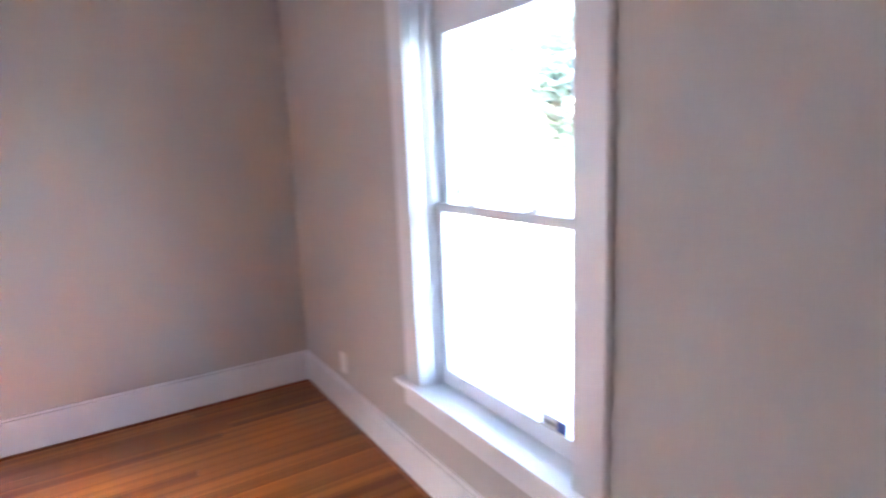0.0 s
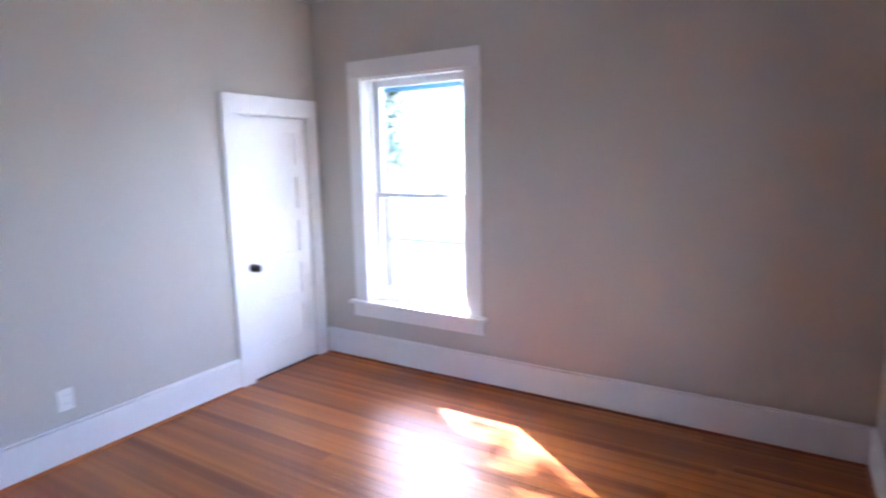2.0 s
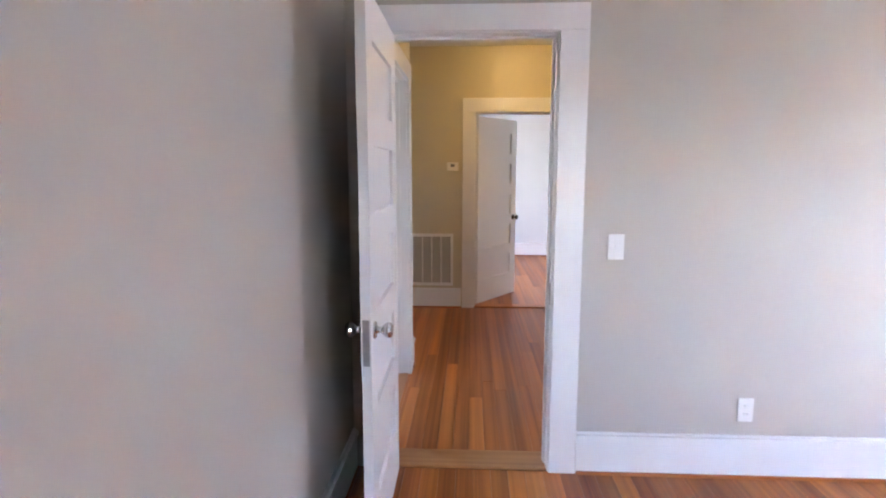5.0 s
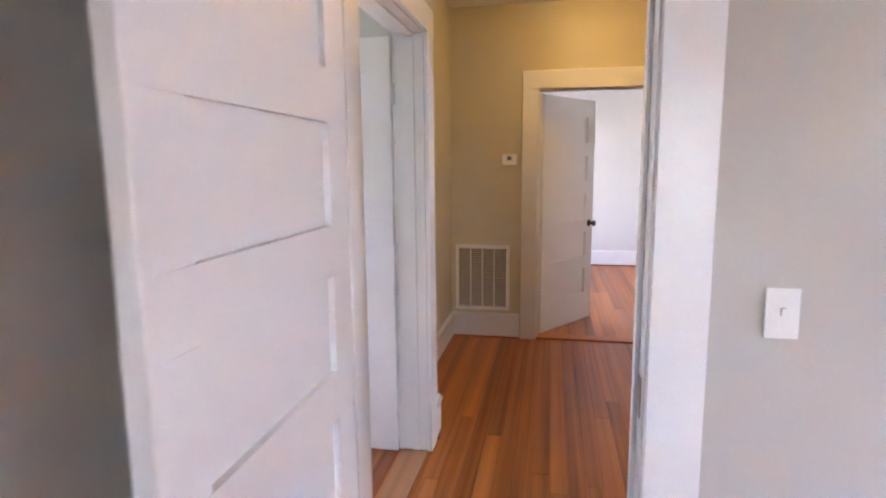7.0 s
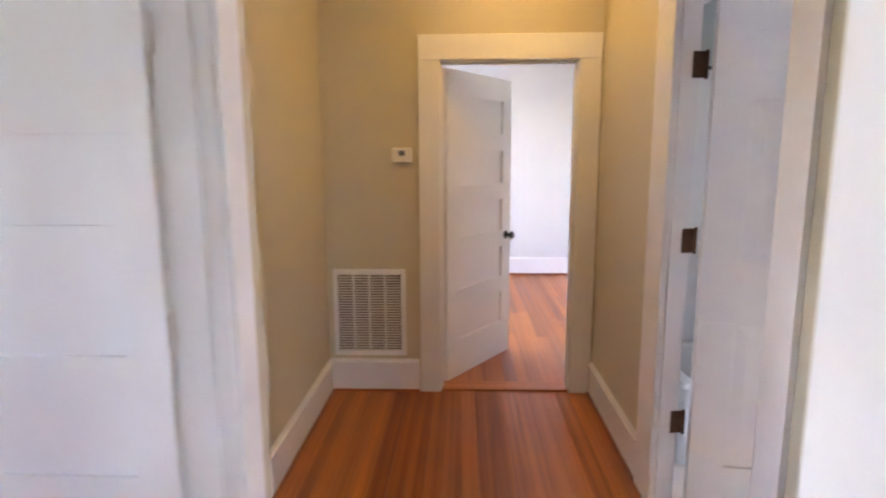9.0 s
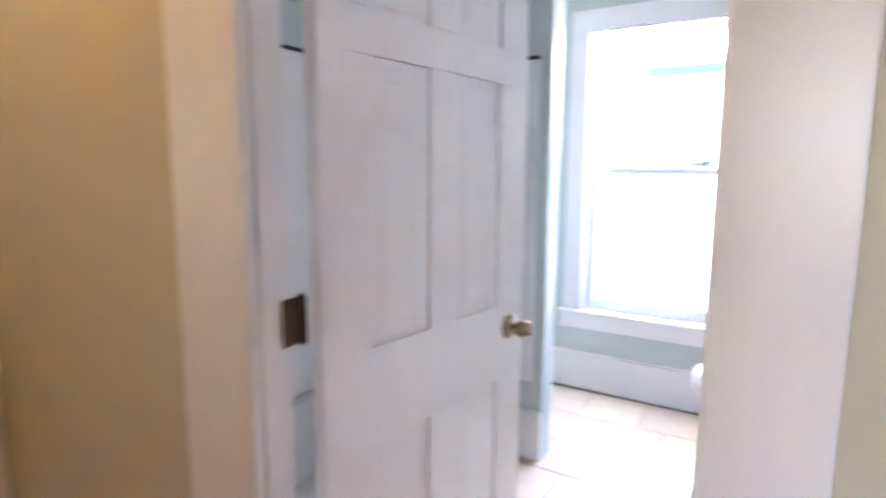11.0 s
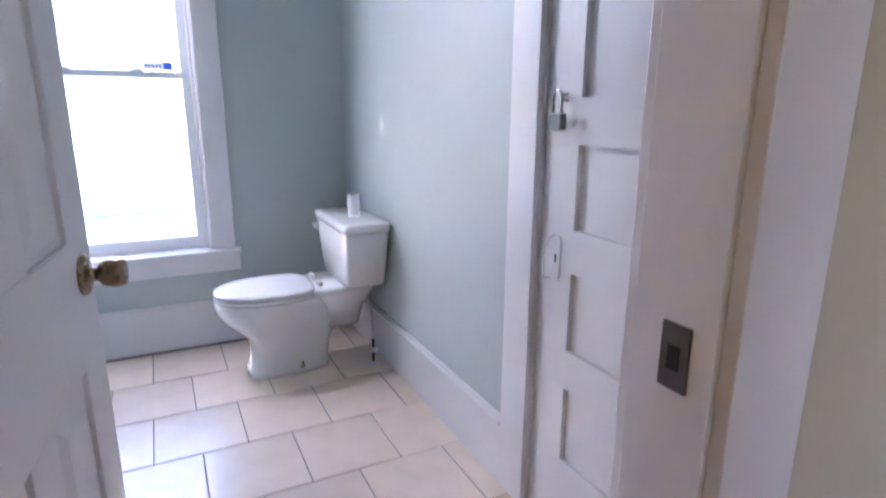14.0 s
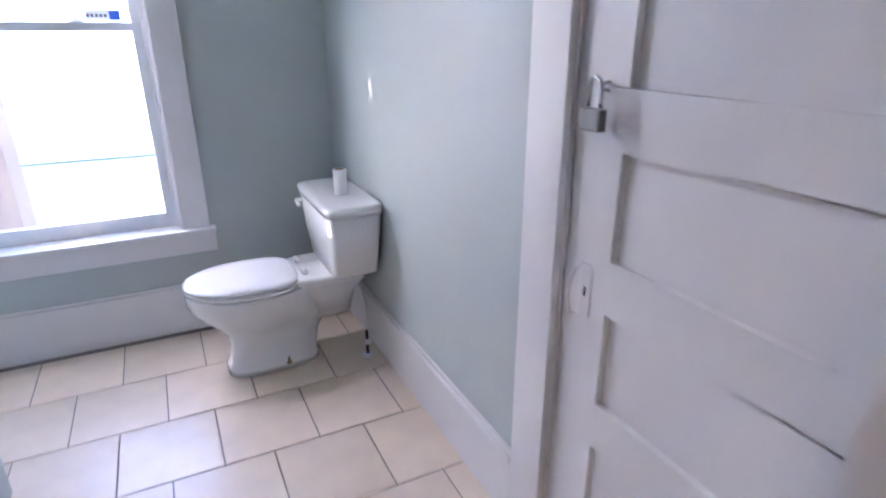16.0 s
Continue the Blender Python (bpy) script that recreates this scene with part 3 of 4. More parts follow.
# ---------------------------------------------------------------- windows
def window(name, m, w, sill, head, rail, label, depth=0.17, cas=0.125, inset=0.045, headc=0.125, apron=0.10, side_ear=0.17, top_rail=0.05):
    """A double-hung sash window in an opening from x = 0 to w; the room is on the -y side."""
    ob = holder(name, m, label, "window", kind="structure")
    part("casing", boxes((-cas, -0.006, -0.02, -0.0005, sill, head + 0.005), bevel=0.003), TRIM, ob)
    part("casing", boxes((w + 0.006, w + cas, -0.02, -0.0005, sill, head + 0.005), bevel=0.003), TRIM, ob)
    hc = part("head_casing", boxes((-cas, w + cas, -0.022, -0.0005, head + 0.0055, head + headc), bevel=0.003), TRIM, ob)
    part("bead", boxes((-0.006, w + 0.006, -0.012, 0.02, head - 0.012, head + 0.005), bevel=0.002), TRIM, ob)
    part("stool", boxes((-side_ear, w + side_ear, -0.055, 0.045 + inset, sill - 0.024, sill - 0.0005), bevel=0.005), TRIM, ob)
    part("apron", boxes((-cas - 0.02, w + cas + 0.02, -0.02, -0.0005, sill - 0.025 - apron, sill - 0.0245), bevel=0.003), TRIM, ob)
    for x0, x1 in ((-0.019, 0.0), (w, w + 0.019)):
        part("jamb", boxes((x0, x1, 0.0, depth, sill, head + 0.015)), TRIM, ob)
    part("head_jamb", boxes((0.0, w, 0.0, depth, head, head + 0.019)), TRIM, ob)
    part("sill", boxes((-0.019, w + 0.019, 0.046 + inset, depth + 0.05, sill - 0.04, sill), bevel=0.003), TRIM, ob)
    for x0, x1 in ((0.0005, 0.016), (w - 0.016, w - 0.0005)):
        part("stop_bead", boxes((x0, x1, 0.018 + inset, 0.038 + inset, sill + 0.001, head - 0.001), bevel=0.002), TRIM, ob)
    st = 0.055

    def sash(nm, y0, y1, z0, z1, bot, top):
        f = part(nm, boxes((0.003, st, y0, y1, z0, z1), (w - st, w - 0.003, y0, y1, z0, z1), (st, w - st, y0 + 0.0005, y1 - 0.0005, z0, z0 + bot), (st, w - st, y0 + 0.0005, y1 - 0.0005, z1 - top, z1)), VINYL, ob)
        pane = part("pane", boxes((st - 0.004, w - st + 0.004, (y0 + y1) / 2 - 0.002, (y0 + y1) / 2 + 0.002, z0 + bot - 0.004, z1 - top + 0.004)), GLASS, f)
        pane.visible_shadow = False
        return f
    lo = sash("lower_sash", 0.040 + inset, 0.072 + inset, sill + 0.002, rail + 0.018, 0.065, 0.032)
    sash("upper_sash", 0.076 + inset, 0.108 + inset, rail - 0.016, head - 0.002, 0.032, top_rail)
    for x in (w * 0.3, w * 0.68):
        bm = boxes((x - 0.028, x + 0.028, 0.042 + inset, 0.072 + inset, rail + 0.0185, rail + 0.025), bevel=0.002)
        box(bm, x - 0.012, x + 0.02, 0.048 + inset, 0.064 + inset, rail + 0.0255, rail + 0.036, bevel=0.003)
        part("sash_lock", bm, VINYL, lo)
    return ob, lo


def sticker(parent, x0, x1, y, z0, z1, split):
    s = part("sticker", boxes((x0, x1, y, y + 0.0008, z0, z1)), STICK, parent, "small white and blue alarm sticker")
    part("print", boxes((x0 + (x1 - x0) * split, x1 - 0.002, y - 0.0012, y - 0.0004, z0 + 0.002, z1 - 0.002)), BLUE, s)
    n = 5
    for i in range(n):
        a = x0 + 0.004 + (x1 - x0) * (split - 0.06) * i / n
        part("lettering", boxes((a, a + (x1 - x0) * split / n * 0.6, y - 0.0012, y - 0.0004, z0 + (z1 - z0) * 0.3, z0 + (z1 - z0) * 0.62)), INK, s)


w2, w2lo = window("window_1", pose(0.46, 2.845, 0), 0.82, 0.47, 2.085, 1.262, "white painted double-hung sash window, tall, with flat casing")
w1, w1lo = window("window_2", pose(3.54, 1.30, 0, 0, 0, -90), 0.87, 0.50, 2.04, 1.25, "white painted double-hung sash window facing the porch", top_rail=0.128)
sticker(w1lo, 0.62, 0.74, 0.095, 0.562, 0.607, 0.62)
bw, bwlo = window("window_3", pose(-2.355, 3.435, 0), 0.79, 0.53, 2.26, 1.42, "white painted double-hung sash window above the bathroom tiles", depth=0.155, side_ear=0.15, inset=0.025)
sticker(bw, 0.57, 0.70, 0.113, 1.447, 1.487, 0.68)
for ob, at in ((w2, None), (w1, None)):
    for sx in ((-0.10, 0.93) if ob is w2 else (-0.10, 0.98)):
        part("bracket", boxes((sx - 0.008, sx + 0.008, -0.034, -0.0225, 2.095, 2.12), bevel=0.002), TRIM, ob, "painted-over curtain bracket")


# ---------------------------------------------------------------- wall plates and small fixtures
def wall_plate(name, m, label, kind):
    ob = holder(name, m, label, "switch" if kind == "switch" else "outlet", kind="structure" if False else "")
    part("plate", boxes((-0.036, 0.036, -0.007, 0.0, -0.058, 0.058), bevel=0.003), PLATE, ob)
    if kind == "switch":
        bm = boxes((-0.005, 0.005, -0.016, -0.0072, -0.004, 0.014), bevel=0.0015)
        part("toggle", bm, PLATE, ob)
        part("slot", boxes((-0.0065, 0.0065, -0.0078, -0.0068, -0.011, 0.011)), PLATE, ob)
        for z in (-0.03, 0.03):
            part("screw", lathe([(0.0005, -0.0068), (0.003, -0.0072), (0.0025, -0.0082), (0.0005, -0.0084)], 10, "y"), PLATE, ob, at=pose(0, 0, z))
    else:
        for z in (-0.02, 0.02):
            f = part("socket", boxes((-0.016, 0.016, -0.0085, -0.0068, z - 0.014, z + 0.014), bevel=0.0008), PLATE, ob)
            part("slots", boxes((-0.008, -0.006, -0.0092, -0.0082, z - 0.004, z + 0.006), (0.006, 0.008, -0.0092, -0.0082, z - 0.004, z + 0.006)), INK, f)
    return ob


wall_plate("light_switch", pose(0, 0.287, 1.10, 0, 0, 90), "white toggle light switch beside the bedroom door", "switch")
wall_plate("wall_outlet", pose(0, 0.917, 0.335, 0, 0, 90), "white wall outlet above the baseboard", "outlet")
wall_plate("wall_outlet", pose(3.54, 2.21, 0.32, 0, 0, -90), "white wall outlet above the baseboard", "outlet")
wall_plate("wall_outlet", pose(-6.9, 1.22, 0.35, 0, 0, 90), "white wall outlet in the far room", "outlet")

th = holder("thermostat", pose(-3.25, -0.565, 1.475, 0, 0, 90), "small white wall thermostat with a dark display", "thermostat")
part("body", boxes((-0.058, 0.058, -0.026, 0.0, -0.042, 0.042), bevel=0.006), PLATE, th)
part("display", boxes((-0.018, 0.018, -0.0275, -0.0262, -0.004, 0.026)), INK, th, "dark display")
for x in (-0.008, 0.008):
    part("button", boxes((x - 0.004, x + 0.004, -0.0285, -0.0262, -0.024, -0.016), bevel=0.001), PLATE, th)

vent = holder("return_vent", pose(-3.25, -1.005, 0.235, 0, 0, 90), "white slatted return air grille low on the hall wall", "vent")
VW, VH = 0.448, 0.55
# Flat brown sheet closes the grille behind its slats.
part("backing", boxes((0.02, VW - 0.02, -0.003, -0.0005, 0.02, VH - 0.02)), DUCT, vent, "flat brown sheet behind the slats")
part("frame", boxes((0, VW, -0.014, -0.0005, 0, 0.03), (0, VW, -0.014, -0.0005, VH - 0.03, VH), (0, 0.03, -0.014, -0.0005, 0.03, VH - 0.03), (VW - 0.03, VW, -0.014, -0.0005, 0.03, VH - 0.03), bevel=0.003), TRIM, vent)
col = (VW - 0.06) / 4
for i in range(1, 4):
    part("divider", boxes((0.03 + i * col - 0.006, 0.03 + i * col + 0.006, -0.013, -0.0035, 0.03, VH - 0.03)), TRIM, vent)
sb = bmesh.new()
box(sb, 0.007, col - 0.007, -0.0042, 0.0042, -0.0009, 0.0009)
slat_mesh = bpy.data.meshes.new("slat")
sb.to_mesh(slat_mesh)
sb.free()
slat_mesh.materials.append(TRIM)
NS = 30
for i in range(4):
    for k in range(NS):
        s = new("slat", slat_mesh)
        s.parent = vent
        s.matrix_local = pose(0.03 + i * col, -0.0085, 0.036 + k * (VH - 0.07) / (NS - 1), 30)

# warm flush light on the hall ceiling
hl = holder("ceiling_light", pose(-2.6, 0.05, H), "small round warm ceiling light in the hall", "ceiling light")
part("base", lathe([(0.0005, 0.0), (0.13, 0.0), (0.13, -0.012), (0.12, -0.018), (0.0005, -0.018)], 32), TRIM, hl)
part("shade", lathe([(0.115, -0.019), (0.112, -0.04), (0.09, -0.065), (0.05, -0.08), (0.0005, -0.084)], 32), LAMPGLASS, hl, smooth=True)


# ---------------------------------------------------------------- bathtub behind the bathroom door
def bathtub():
    bm = bmesh.new()
    x0, x1, y0, y1 = -3.075, -2.40, 0.82, 2.378
    rows = [(0.0, 0.0), (0.0, 0.385), (0.012, 0.405), (0.065, 0.405), (0.085, 0.385), (0.14, 0.09)]
    rings = [[bm.verts.new(p) for p in ((x0 + e, y0 + e, z), (x1 - e, y0 + e, z), (x1 - e, y1 - e, z), (x0 + e, y1 - e, z))] for e, z in rows]
    for a, b in zip(rings, rings[1:]):
        for i in range(4):
            bm.faces.new((a[i], a[(i + 1) % 4], b[(i + 1) % 4], b[i]))
    bm.faces.new(rings[0][::-1])
    bm.faces.new(rings[-1])
    bmesh.ops.bevel(bm, geom=[e for e in bm.edges if abs(e.verts[0].co.z - e.verts[1].co.z) > 0.01], offset=0.03, segments=3, affect="EDGES", profile=0.5)
    t_ = holder("bathtub", pose(0, 0, 0), "white bathtub behind the open bathroom door", "bathtub")
    part("tub", bm, CERAMIC, t_)
    su = holder("tub_surround", pose(0, 0, 0), "pale glossy wall panels round the bathtub", "tub surround")
    part("panel", boxes((-3.0995, -3.09, 0.72, 2.388, 0.40, 1.925)), SEAT, su)
    part("panel", boxes((-3.089, -2.26, 2.3885, 2.3995, 0.40, 1.925)), SEAT, su)
    part("edge_strip", boxes((-3.0995, -3.086, 0.72, 2.388, 1.9255, 1.942)), DARKKNOB, su, "dark metal edge strip")
    part("edge_strip", boxes((-3.085, -2.26, 2.3845, 2.3995, 1.9255, 1.942)), DARKKNOB, su, "dark metal edge strip")


bathtub()

# ---------------------------------------------------------------- toilet
TY = 2.86
to = holder("toilet", pose(0.068, 0.108, 0), "white china toilet with a closed lid beside the window", "toilet")
bowl = loft([(-1.35, TY, 0.0, 0.20, 0.20, 0.122, 3.4), (-1.35, TY, 0.028, 0.195, 0.20, 0.118, 3.2), (-1.35, TY, 0.05, 0.180, 0.198, 0.106, 3.0),
             (-1.35, TY, 0.14, 0.175, 0.215, 0.100, 2.7), (-1.355, TY, 0.19, 0.185, 0.25, 0.105, 2.5), (-1.37, TY, 0.235, 0.215, 0.285, 0.130, 2.4),
             (-1.385, TY, 0.28, 0.25, 0.275, 0.155, 2.3), (-1.395, TY, 0.325, 0.270, 0.29, 0.176, 2.25), (-1.40, TY, 0.355, 0.272, 0.29, 0.184, 2.2), (-1.40, TY, 0.378, 0.272, 0.285, 0.185, 2.2), (-1.40, TY, 0.388, 0.266, 0.28, 0.180, 2.2)], 44)
part("bowl", bowl, CERAMIC, to, smooth=True)
part("shelf", loft([(-1.10, TY, 0.20, 0.12, 0.12, 0.085, 3.5), (-1.10, TY, 0.30, 0.16, 0.14, 0.11, 3.5), (-1.09, TY, 0.37, 0.18, 0.18, 0.15, 3.5), (-1.09, TY, 0.405, 0.18, 0.18, 0.165, 3.5), (-1.09, TY, 0.422, 0.165, 0.17, 0.15, 3.5)], 28), CERAMIC, to, smooth=True)
tank = part("tank", loft([(-1.0, TY, 0.424, 0.085, 0.095, 0.215, 6), (-1.0, TY, 0.44, 0.100, 0.108, 0.238, 7), (-1.0, TY, 0.56, 0.106, 0.114, 0.252, 8), (-1.0, TY, 0.70, 0.112, 0.120, 0.264, 9)], 48), CERAMIC, to, smooth=True)
part("tank_lid", loft([(-1.0, TY, 0.701, 0.112, 0.120, 0.266, 9), (-1.0, TY, 0.706, 0.122, 0.124, 0.276, 9), (-1.0, TY, 0.734, 0.123, 0.125, 0.277, 9), (-1.0, TY, 0.743, 0.116, 0.119, 0.270, 9), (-1.0, TY, 0.746, 0.10, 0.105, 0.254, 8)], 48), CERAMIC, to, smooth=True)


def seat_ring(z, grow):
    return (-1.41, TY, z, 0.262 + grow, 0.195 + grow, 0.186 + grow, 2.15, 3.6)


part("seat", loft([seat_ring(0.390, -0.006), seat_ring(0.394, 0), seat_ring(0.406, 0), seat_ring(0.4095, -0.006)], 44), SEAT, to, smooth=True)
part("seat_lid", loft([seat_ring(0.4125, -0.006), seat_ring(0.416, 0.001), seat_ring(0.425, 0), seat_ring(0.432, -0.014), seat_ring(0.436, -0.06)], 44), SEAT, to, smooth=True)
for dy in (-0.075, 0.075):
    part("seat_hinge", lathe([(0.0005, -0.022), (0.012, -0.022), (0.013, -0.018), (0.013, 0.018), (0.012, 0.022), (0.0005, 0.022)], 16, "y"), SEAT, to, at=pose(-1.19, TY + dy, 0.432), smooth=True)
for dy in (-0.116, 0.116):
    part("bolt", lathe([(0.0005, 0.0), (0.012, 0.0), (0.012, 0.005), (0.005, 0.006), (0.005, 0.028), (0.0005, 0.029)], 12), BRASS, to, "exposed dark floor bolt", at=pose(-1.30, TY + dy * 1.03, 0.03))
part("flush_lever", tube([(-1.11, TY + 0.20, 0.675), (-1.135, TY + 0.20, 0.675), (-1.14, TY + 0.19, 0.675), (-1.143, TY + 0.15, 0.67), (-1.143, TY + 0.125, 0.668)], 0.008), SEAT, to, "white flush lever", smooth=True)
vt = holder("supply_valve", pose(-0.835, 2.80, 0.0), "small supply valve and hose behind the toilet", "valve")
part("escutcheon", lathe([(0.0005, 0.0), (0.03, 0.0), (0.028, 0.006), (0.008, 0.01), (0.0005, 0.01)], 20), SEAT, vt, at=pose(-0.05, 0, 0.0005))
part("stem", tube([(-0.05, 0, 0.005), (-0.05, 0, 0.06), (-0.049, 0.004, 0.13)], 0.007), RUBBER, vt, "black valve stem", smooth=True)
part("hose", tube([(-0.049, 0.004, 0.13), (-0.045, 0.02, 0.18), (-0.035, 0.06, 0.24), (-0.04, 0.10, 0.32), (-0.06, 0.12, 0.43)], 0.005), SEAT, vt, smooth=True)
part("handle", loft([(-0.05, -0.02, 0.07, 0.016, 0.016, 0.008, 2.2), (-0.05, -0.02, 0.09, 0.016, 0.016, 0.008, 2.2)], 14), SEAT, vt)
ro = holder("toilet_paper_roll", pose(-0.925, 2.925, 0.746), "nearly empty toilet paper roll standing on the tank lid", "toilet paper")
part("paper", lathe([(0.021, 0.0), (0.029, 0.0), (0.029, 0.108), (0.021, 0.108)], 24), PAPER, ro, smooth=False)
part("core", lathe([(0.0185, 0.001), (0.0205, 0.001), (0.0205, 0.1085), (0.0185, 0.1085)], 24), CARD, ro, "brown cardboard core")


# ---------------------------------------------------------------- added fill lamps: side room, far room, bathroom
# Added lamp in the side room's added opening, brightens room and hall.
area("side_room_fill_light", (-1.5, -4.03, 1.5), (-1.5, 0, 1.2), 1.38, 1.05, 0.28, (0.86, 0.92, 1.0))

# Added fill lamp standing in the far room's unseen opening.
area("far_room_fill_light", (-5.25, -1.60, 1.4), (-5.25, 1, 1.2), 1.2, 1.5, 0.45, (0.95, 0.96, 1.0))

# Strip lamp added under the window head to brighten the bathroom.
area("bathroom_fill_light", (-1.96, 3.585, 2.17), (-1.8, 1.6, 0.4), 0.74, 0.16, 0.42, (0.90, 0.95, 1.0))

# ---------------------------------------------------------------- outside
gb = bmesh.new()
vs = [gb.verts.new(p) for p in ((-1500, -1500, -0.75), (1500, -1500, -0.75), (1500, 1500, -0.75), (-1500, 1500, -0.75))]
gb.faces.new(vs)
structure("ground", gb, "lawn around the house", GRASS)
structure("road", boxes((-200, 200, 17.5, 23.5, -0.76, -0.735)), "asphalt street in front of the house", ASPH)
# Pale slab added over the lawn so the ground outside renders white.
structure("driveway", boxes((-14, 2.2, 5.6, 12.4, -0.76, -0.74)), "pale ground slab added to whiten the view outside", CONC)
structure("path", boxes((2.4, 30, 9.0, 17.4, -0.76, -0.741)), "pale concrete forecourt", CONC)
structure("foundation", boxes((-7.03, 3.70, -4.1, 3.0, -0.76, -0.125)), "house foundation", SIDING)

po = holder("porch", pose(0, 0, 0), "white wraparound porch with railing and pale blue ceiling", "porch")
part("deck", boxes((3.72, 6.0, -2.0, 4.38, -0.2, -0.08), (-0.2, 3.71, 3.03, 4.38, -0.2, -0.08)), PORCHF, po)
part("porch_ceiling", boxes((3.72, 6.1, -2.0, 4.4, 2.74, 2.8), (-0.2, 3.71, 3.03, 4.4, 2.74, 2.8)), PORCHB, po, "pale blue board ceiling")
part("roof", boxes((3.72, 6.3, -2.1, 4.5, 2.83, 2.95), (-0.4, 3.71, 3.1, 4.5, 2.83, 2.95)), ROOFM, po)
part("beam", boxes((5.85, 6.0, -2.0, 4.38, 2.52, 2.74)), PORCHW, po)
for x, y in ((5.92, -1.9), (5.92, 1.4), (5.92, 4.3)):
    part("post", boxes((x - 0.07, x + 0.07, y - 0.07, y + 0.07, -0.08, 2.52), bevel=0.01), PORCHW, po)
part("top_rail", boxes((5.87, 5.97, -1.9, 4.28, 0.72, 0.78), bevel=0.01), PORCHW, po)
part("bottom_rail", boxes((5.89, 5.95, -1.9, 4.28, 0.02, 0.08), bevel=0.006), PORCHW, po)
bb = boxes((-0.018, 0.018, -0.018, 0.018, 0.08, 0.72))
bal = bpy.data.meshes.new("baluster")
bb.to_mesh(bal)
bb.free()
bal.materials.append(PORCHW)
y = -1.75
while y < 4.2:
    b_ = new("baluster", bal)
    b_.parent = po
    b_.location = (5.92, y, 0)
    y += 0.11


def tree(x, y, height, crown, seed, label, shift=(0, 0), low=0.38):
    rnd = random.Random(seed)
    t = holder("tree", pose(x, y, -0.75), label, "tree", "trees round the house")
    pts, r0 = [], 0.05 * height ** 0.8
    bm = bmesh.new()
    limbs = [[(0, 0, 0), (0.05, 0.03, height * 0.25), (-0.03, 0.08, height * 0.5), (0.05, 0.0, height * 0.85)]]
    for i in range(9):
        a, z = rnd.uniform(0, 6.28), height * rnd.uniform(0.3, 0.7)
        ln = crown * rnd.uniform(0.6, 1.0)
        limbs.append([(0, 0, z), (ln * 0.5 * math.cos(a), ln * 0.5 * math.sin(a), z + ln * 0.3), (ln * math.cos(a + 0.2), ln * math.sin(a + 0.2), z + ln * 0.75)])
    for li, limb in enumerate(limbs):
        loops = []
        for k, p in enumerate(limb):
            r = r0 * (1 if li == 0 else 0.42) * (1 - 0.8 * k / (len(limb) - 1))
            loops.append([bm.verts.new((p[0] + r * math.cos(6.283 * j / 8), p[1] + r * math.sin(6.283 * j / 8), p[2])) for j in range(8)])
        for a, b in zip(loops, loops[1:]):
            for j in range(8):
                bm.faces.new((a[j], a[(j + 1) % 8], b[(j + 1) % 8], b[j]))
    part("trunk", bm, BARK, t)
    verts, faces = [], []
    clumps = [(shift[0] + rnd.gauss(0, crown * 0.45), shift[1] + rnd.gauss(0, crown * 0.45), height * rnd.uniform(low, 1.0), crown * rnd.uniform(0.2, 0.4)) for _ in range(70)]
    for cx, cy, cz, cr in clumps:
        for _ in range(90):
            p = Vector((rnd.gauss(0, 1), rnd.gauss(0, 1), rnd.gauss(0, 1)))
            p = p.normalized() * cr * rnd.uniform(0.5, 1.05)
            u = Vector((rnd.gauss(0, 1), rnd.gauss(0, 1), rnd.gauss(0, 1))).normalized()
            v = u.orthogonal().normalized()
            s = rnd.uniform(0.07, 0.16)
            c = Vector((cx, cy, cz)) + p
            n = len(verts)
            verts += [tuple(c - u * s), tuple(c + v * s * 0.5), tuple(c + u * s), tuple(c - v * s * 0.5)]
            faces.append((n, n + 1, n + 2, n + 3))
    me = bpy.data.meshes.new("crown")
    me.from_pydata(verts, [], faces)
    me.materials.append(LEAF)
    c = new("crown", me)
    c.parent = t
    c["kind"] = "stuff"
    return t


for i, (x, y, hh, cr) in enumerate(((-13.5, 9.5, 9.0, 2.8), (-7.8, 12.0, 6.0, 1.6), (-12, 22, 11, 3.6), (1.0, 28, 9, 3.2), (9.0, 30, 10, 3.5), (22, 27, 11, 4.0), (14.5, 12.0, 6.0, 1.9))):
    tree(x, y, hh, cr, 10 + i, "leafy green tree on the lawn")


# Added tree: its high crown trims the sun patch on the bedroom floor.
tree(-3.2, 7.6, 9.5, 1.9, 41, "tall leafy tree added to shade the bedroom window", (-0.9, -0.4), 0.775)
# Tree added out of view to block direct sun at the bathroom window.
tree(-9.1, 7.2, 7.5, 1.5, 10, "leafy green tree on the lawn", (1.9, -0.2), 0.5)


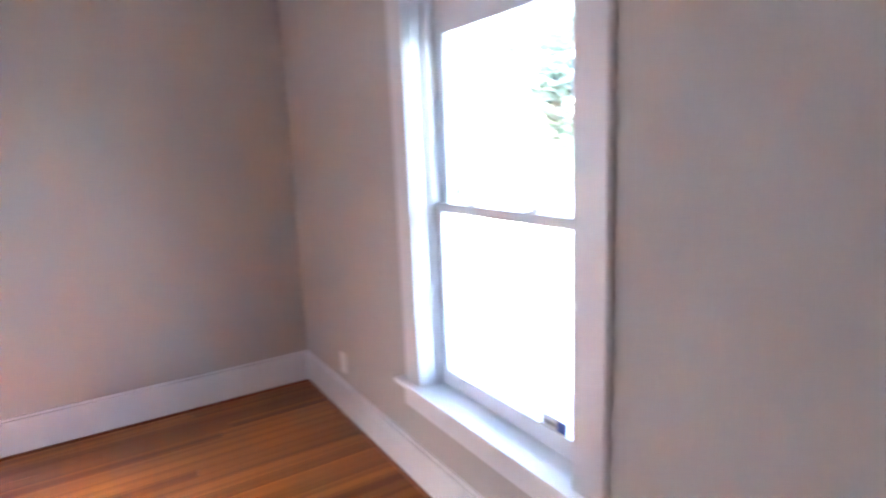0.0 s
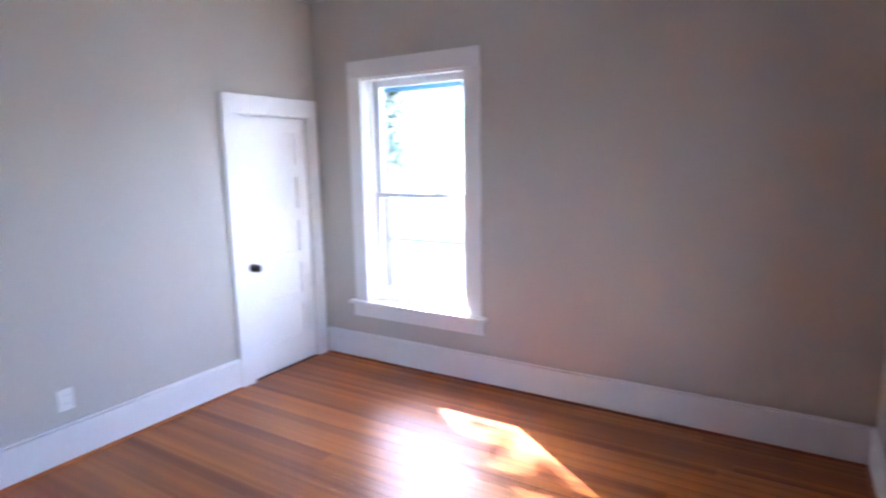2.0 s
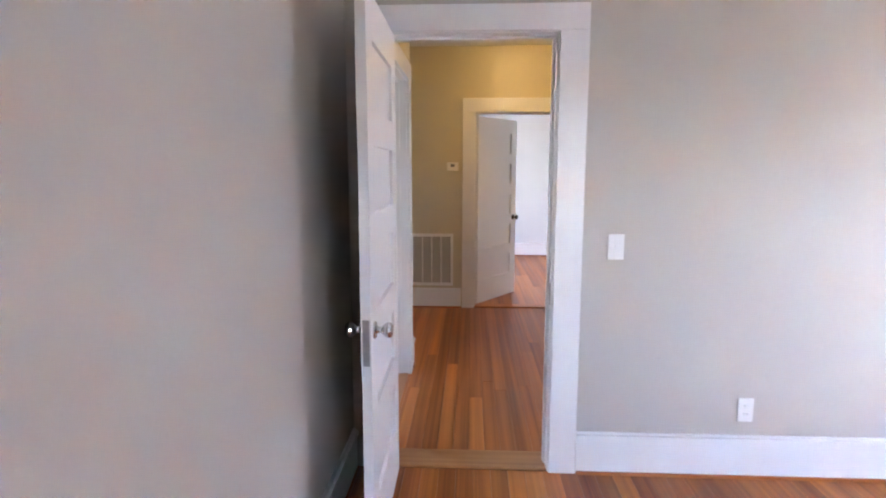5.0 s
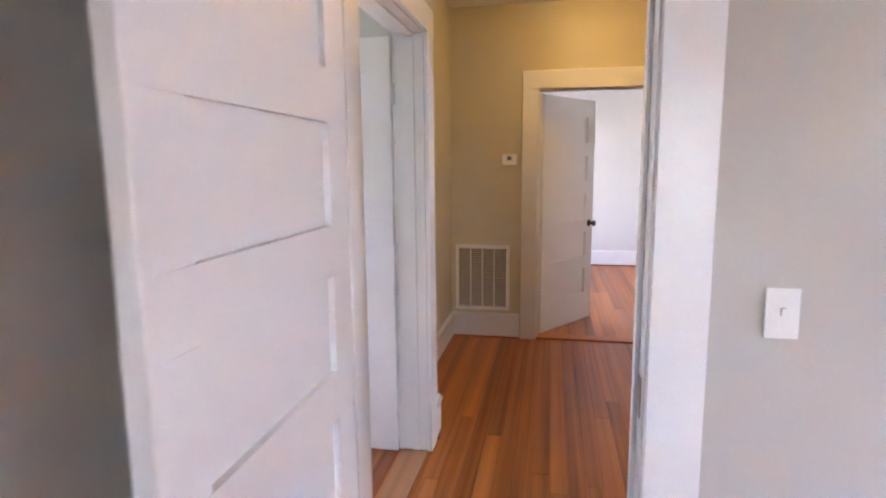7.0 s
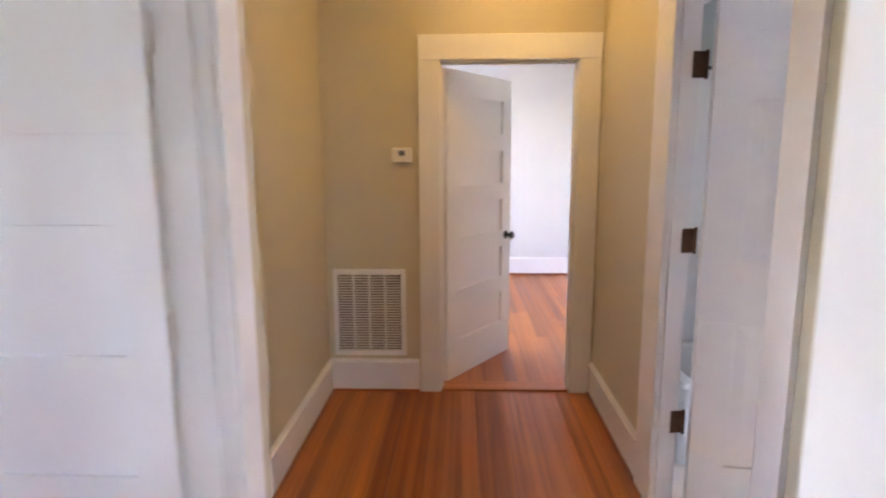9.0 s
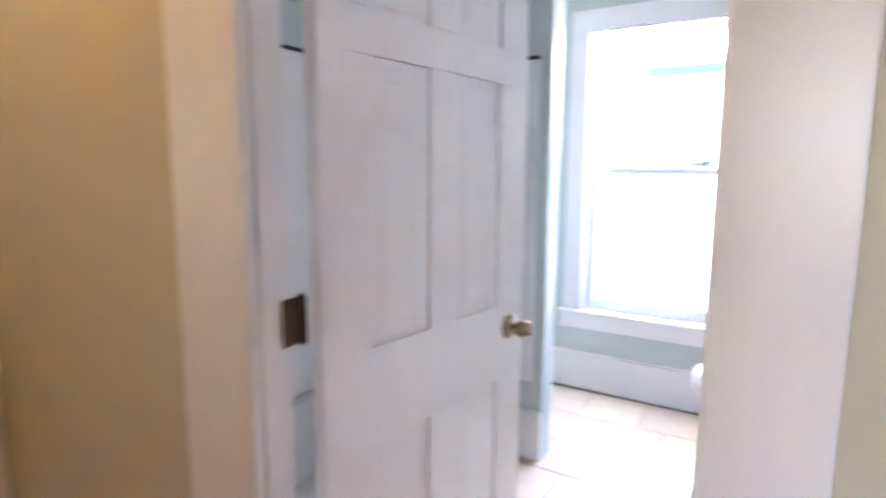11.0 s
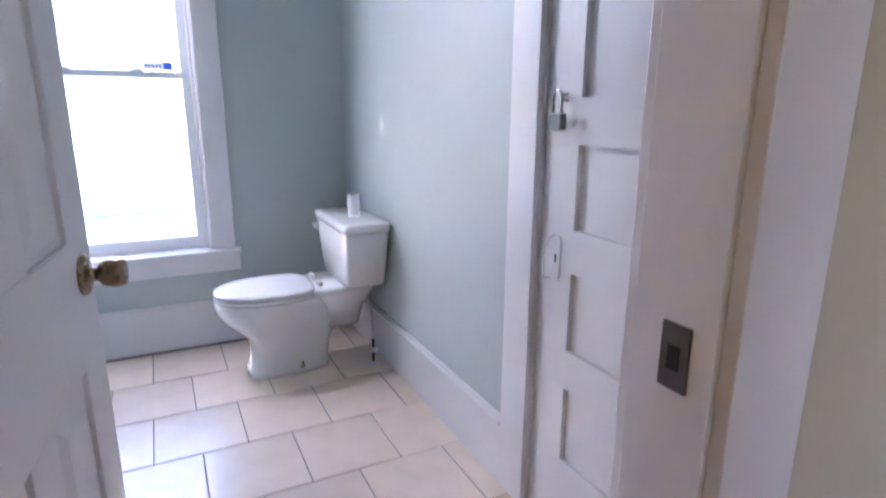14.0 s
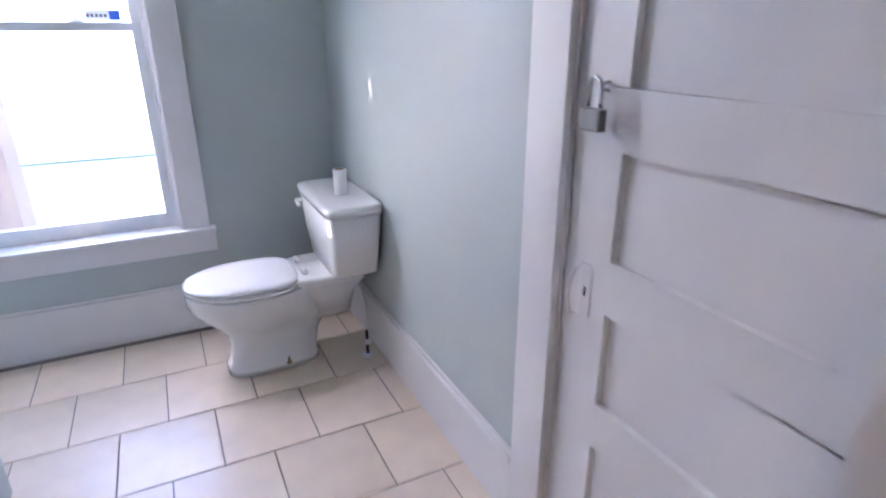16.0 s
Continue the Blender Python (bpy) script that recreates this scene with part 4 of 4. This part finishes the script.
def house(x, y, w, dpt, hgt, label, eave=0.5, n=3):
    h = holder("house", pose(x, y, -0.75), label, "house")
    part("wall", boxes((-w / 2, w / 2, -dpt / 2, dpt / 2, 0, hgt)), SIDING, h)
    bm = bmesh.new()
    e = eave
    a = [bm.verts.new(p) for p in ((-w / 2 - e, -dpt / 2 - e, hgt), (w / 2 + e, -dpt / 2 - e, hgt), (w / 2 + e, dpt / 2 + e, hgt), (-w / 2 - e, dpt / 2 + e, hgt), (-w / 2 - e, 0, hgt + dpt * 0.32), (w / 2 + e, 0, hgt + dpt * 0.32))]
    for q in ((0, 1, 5, 4), (2, 3, 4, 5), (1, 2, 5), (3, 0, 4), (3, 2, 1, 0)):
        bm.faces.new([a[i] for i in q])
    part("roof", bm, ROOFM, h)
    part("gutter", boxes((-w / 2 - e, w / 2 + e, -dpt / 2 - e - 0.12, -dpt / 2 - e - 0.005, hgt - 0.16, hgt + 0.01), bevel=0.02), GUTTER, h, "dark teal gutter")
    for i in range(n):
        cx = -w / 2 + (i + 0.5) * w / n
        for sgn in (-1,):
            wd = part("window", boxes((cx - 0.5, cx + 0.5, sgn * dpt / 2 - 0.05, sgn * dpt / 2 - 0.001, 1.2, 2.7)), TRIM, h)
            part("pane", boxes((cx - 0.42, cx + 0.42, sgn * dpt / 2 - 0.055, sgn * dpt / 2 - 0.0505, 1.28, 1.92), (cx - 0.42, cx + 0.42, sgn * dpt / 2 - 0.055, sgn * dpt / 2 - 0.0505, 1.98, 2.62)), WINDARK, wd)
    return h


house(-4.5, 17.5 - 2.5, 7.0, 4.5, 4.2, "white neighbouring house with a grey-green roof", n=0)
house(16.0, 36.0, 12.0, 8.0, 4.0, "white house across the street")
house(2.0, 38.0, 11.0, 8.0, 4.5, "white house across the street")


def car(x, y, rz, label):
    c = holder("car", pose(x, y, -0.735, 0, 0, rz), label, "car")
    part("body", loft([(0, 0, 0.28, 2.1, 2.1, 0.82, 6), (0, 0, 0.5, 2.2, 2.2, 0.87, 6), (0, 0, 0.85, 2.15, 2.1, 0.85, 6), (0.1, 0, 0.93, 1.7, 1.7, 0.78, 5)], 32), CARPAINT, c, smooth=True)
    part("cabin", loft([(0.15, 0, 0.92, 1.35, 1.45, 0.76, 5), (0.2, 0, 1.2, 1.0, 1.2, 0.68, 5), (0.2, 0, 1.42, 0.75, 1.0, 0.6, 4)], 28), WINDARK, c, smooth=True)
    part("roof", loft([(0.2, 0, 1.42, 0.76, 1.01, 0.61, 4), (0.2, 0, 1.46, 0.6, 0.85, 0.52, 4)], 28), CARPAINT, c, smooth=True)
    for dx in (-1.35, 1.35):
        for dy in (-0.8, 0.8):
            wl = part("wheel", lathe([(0.0005, -0.1), (0.3, -0.1), (0.32, -0.07), (0.32, 0.07), (0.3, 0.1), (0.0005, 0.1)], 24, "y"), RUBBER, c, at=pose(dx, dy, 0.32))
            part("rim", lathe([(0.0005, -0.104), (0.19, -0.104), (0.19, 0.104), (0.0005, 0.104)], 20, "y"), STEEL, wl)
    return c


car(8.2, 18.8, 0, "blue parked car at the kerb")
car(14.0, 18.8, 0, "blue parked car at the kerb")


# ---------------------------------------------------------------- planks and tiles
def plank_mesh(l, w, t=0.016, c=0.0008):
    x, y = l / 2, w / 2
    v = [(-x, -y, -t), (x, -y, -t), (x, y, -t), (-x, y, -t), (-x, -y, -c), (x, -y, -c), (x, y, -c), (-x, y, -c),
         (-x + c, -y + c, 0), (x - c, -y + c, 0), (x - c, y - c, 0), (-x + c, y - c, 0)]
    f = [(3, 2, 1, 0)] + [(i, (i + 1) % 4, 4 + (i + 1) % 4, 4 + i) for i in range(4)] + [(4 + i, 4 + (i + 1) % 4, 8 + (i + 1) % 4, 8 + i) for i in range(4)] + [(8, 9, 10, 11)]
    me = bpy.data.meshes.new("plank")
    me.from_pydata(v, [], f)
    return me


def lay_planks(parent, x0, x1, y0, y1, width, material, seed, longest=3.2):
    rnd = random.Random(seed)
    y = y0
    while y < y1 - 0.01:
        w = min(width, y1 - y)
        x = x0
        while x < x1 - 0.01:
            l = rnd.uniform(1.1, longest)
            if x1 - (x + l) < 0.5:
                l = x1 - x
            me = plank_mesh(l - 0.0008, w - 0.0008)
            me.materials.append(material)
            p = new("plank", me)
            p.parent = parent
            p.location = (x + l / 2, y + w / 2, -rnd.random() * 0.0006)
            x += l
        y += w


lay_planks(bed_floor, 0.0, 3.55, -0.935, 2.885, 0.083, PINE, 3)
lay_planks(hall_floor, -3.25, -0.17, -1.04, 0.595, 0.083, PINE, 4)
lay_planks(far_floor, -6.9, -3.38, -1.5, 2.5, 0.083, PINE, 5)
lay_planks(side_floor, -3.12, -0.17, -3.97, -0.94, 0.083, PINE, 6)

TX, TYP = 0.332, 0.350
row = 0
yy = 2.688 + 2 * TYP
k = 2
while yy > 0.66:
    lo_y, hi_y = max(yy - TYP, 0.652), min(yy, 3.43)
    if hi_y - lo_y > 0.02:
        x = -1.565 - (0.166 if k % 2 else 0.0) - 8 * TX
        while x < -0.74:
            a, b = max(x, -3.10), min(x + TX, -0.74)
            if b - a > 0.02:
                me = plank_mesh(b - a - 0.005, hi_y - lo_y - 0.005, 0.004, 0.0015)
                me.materials.append(TILE)
                p = new("tile", me)
                p.parent = bath_floor
                p.location = ((a + b) / 2, (lo_y + hi_y) / 2, 0.0)
            x += TX
    yy -= TYP
    k += 1
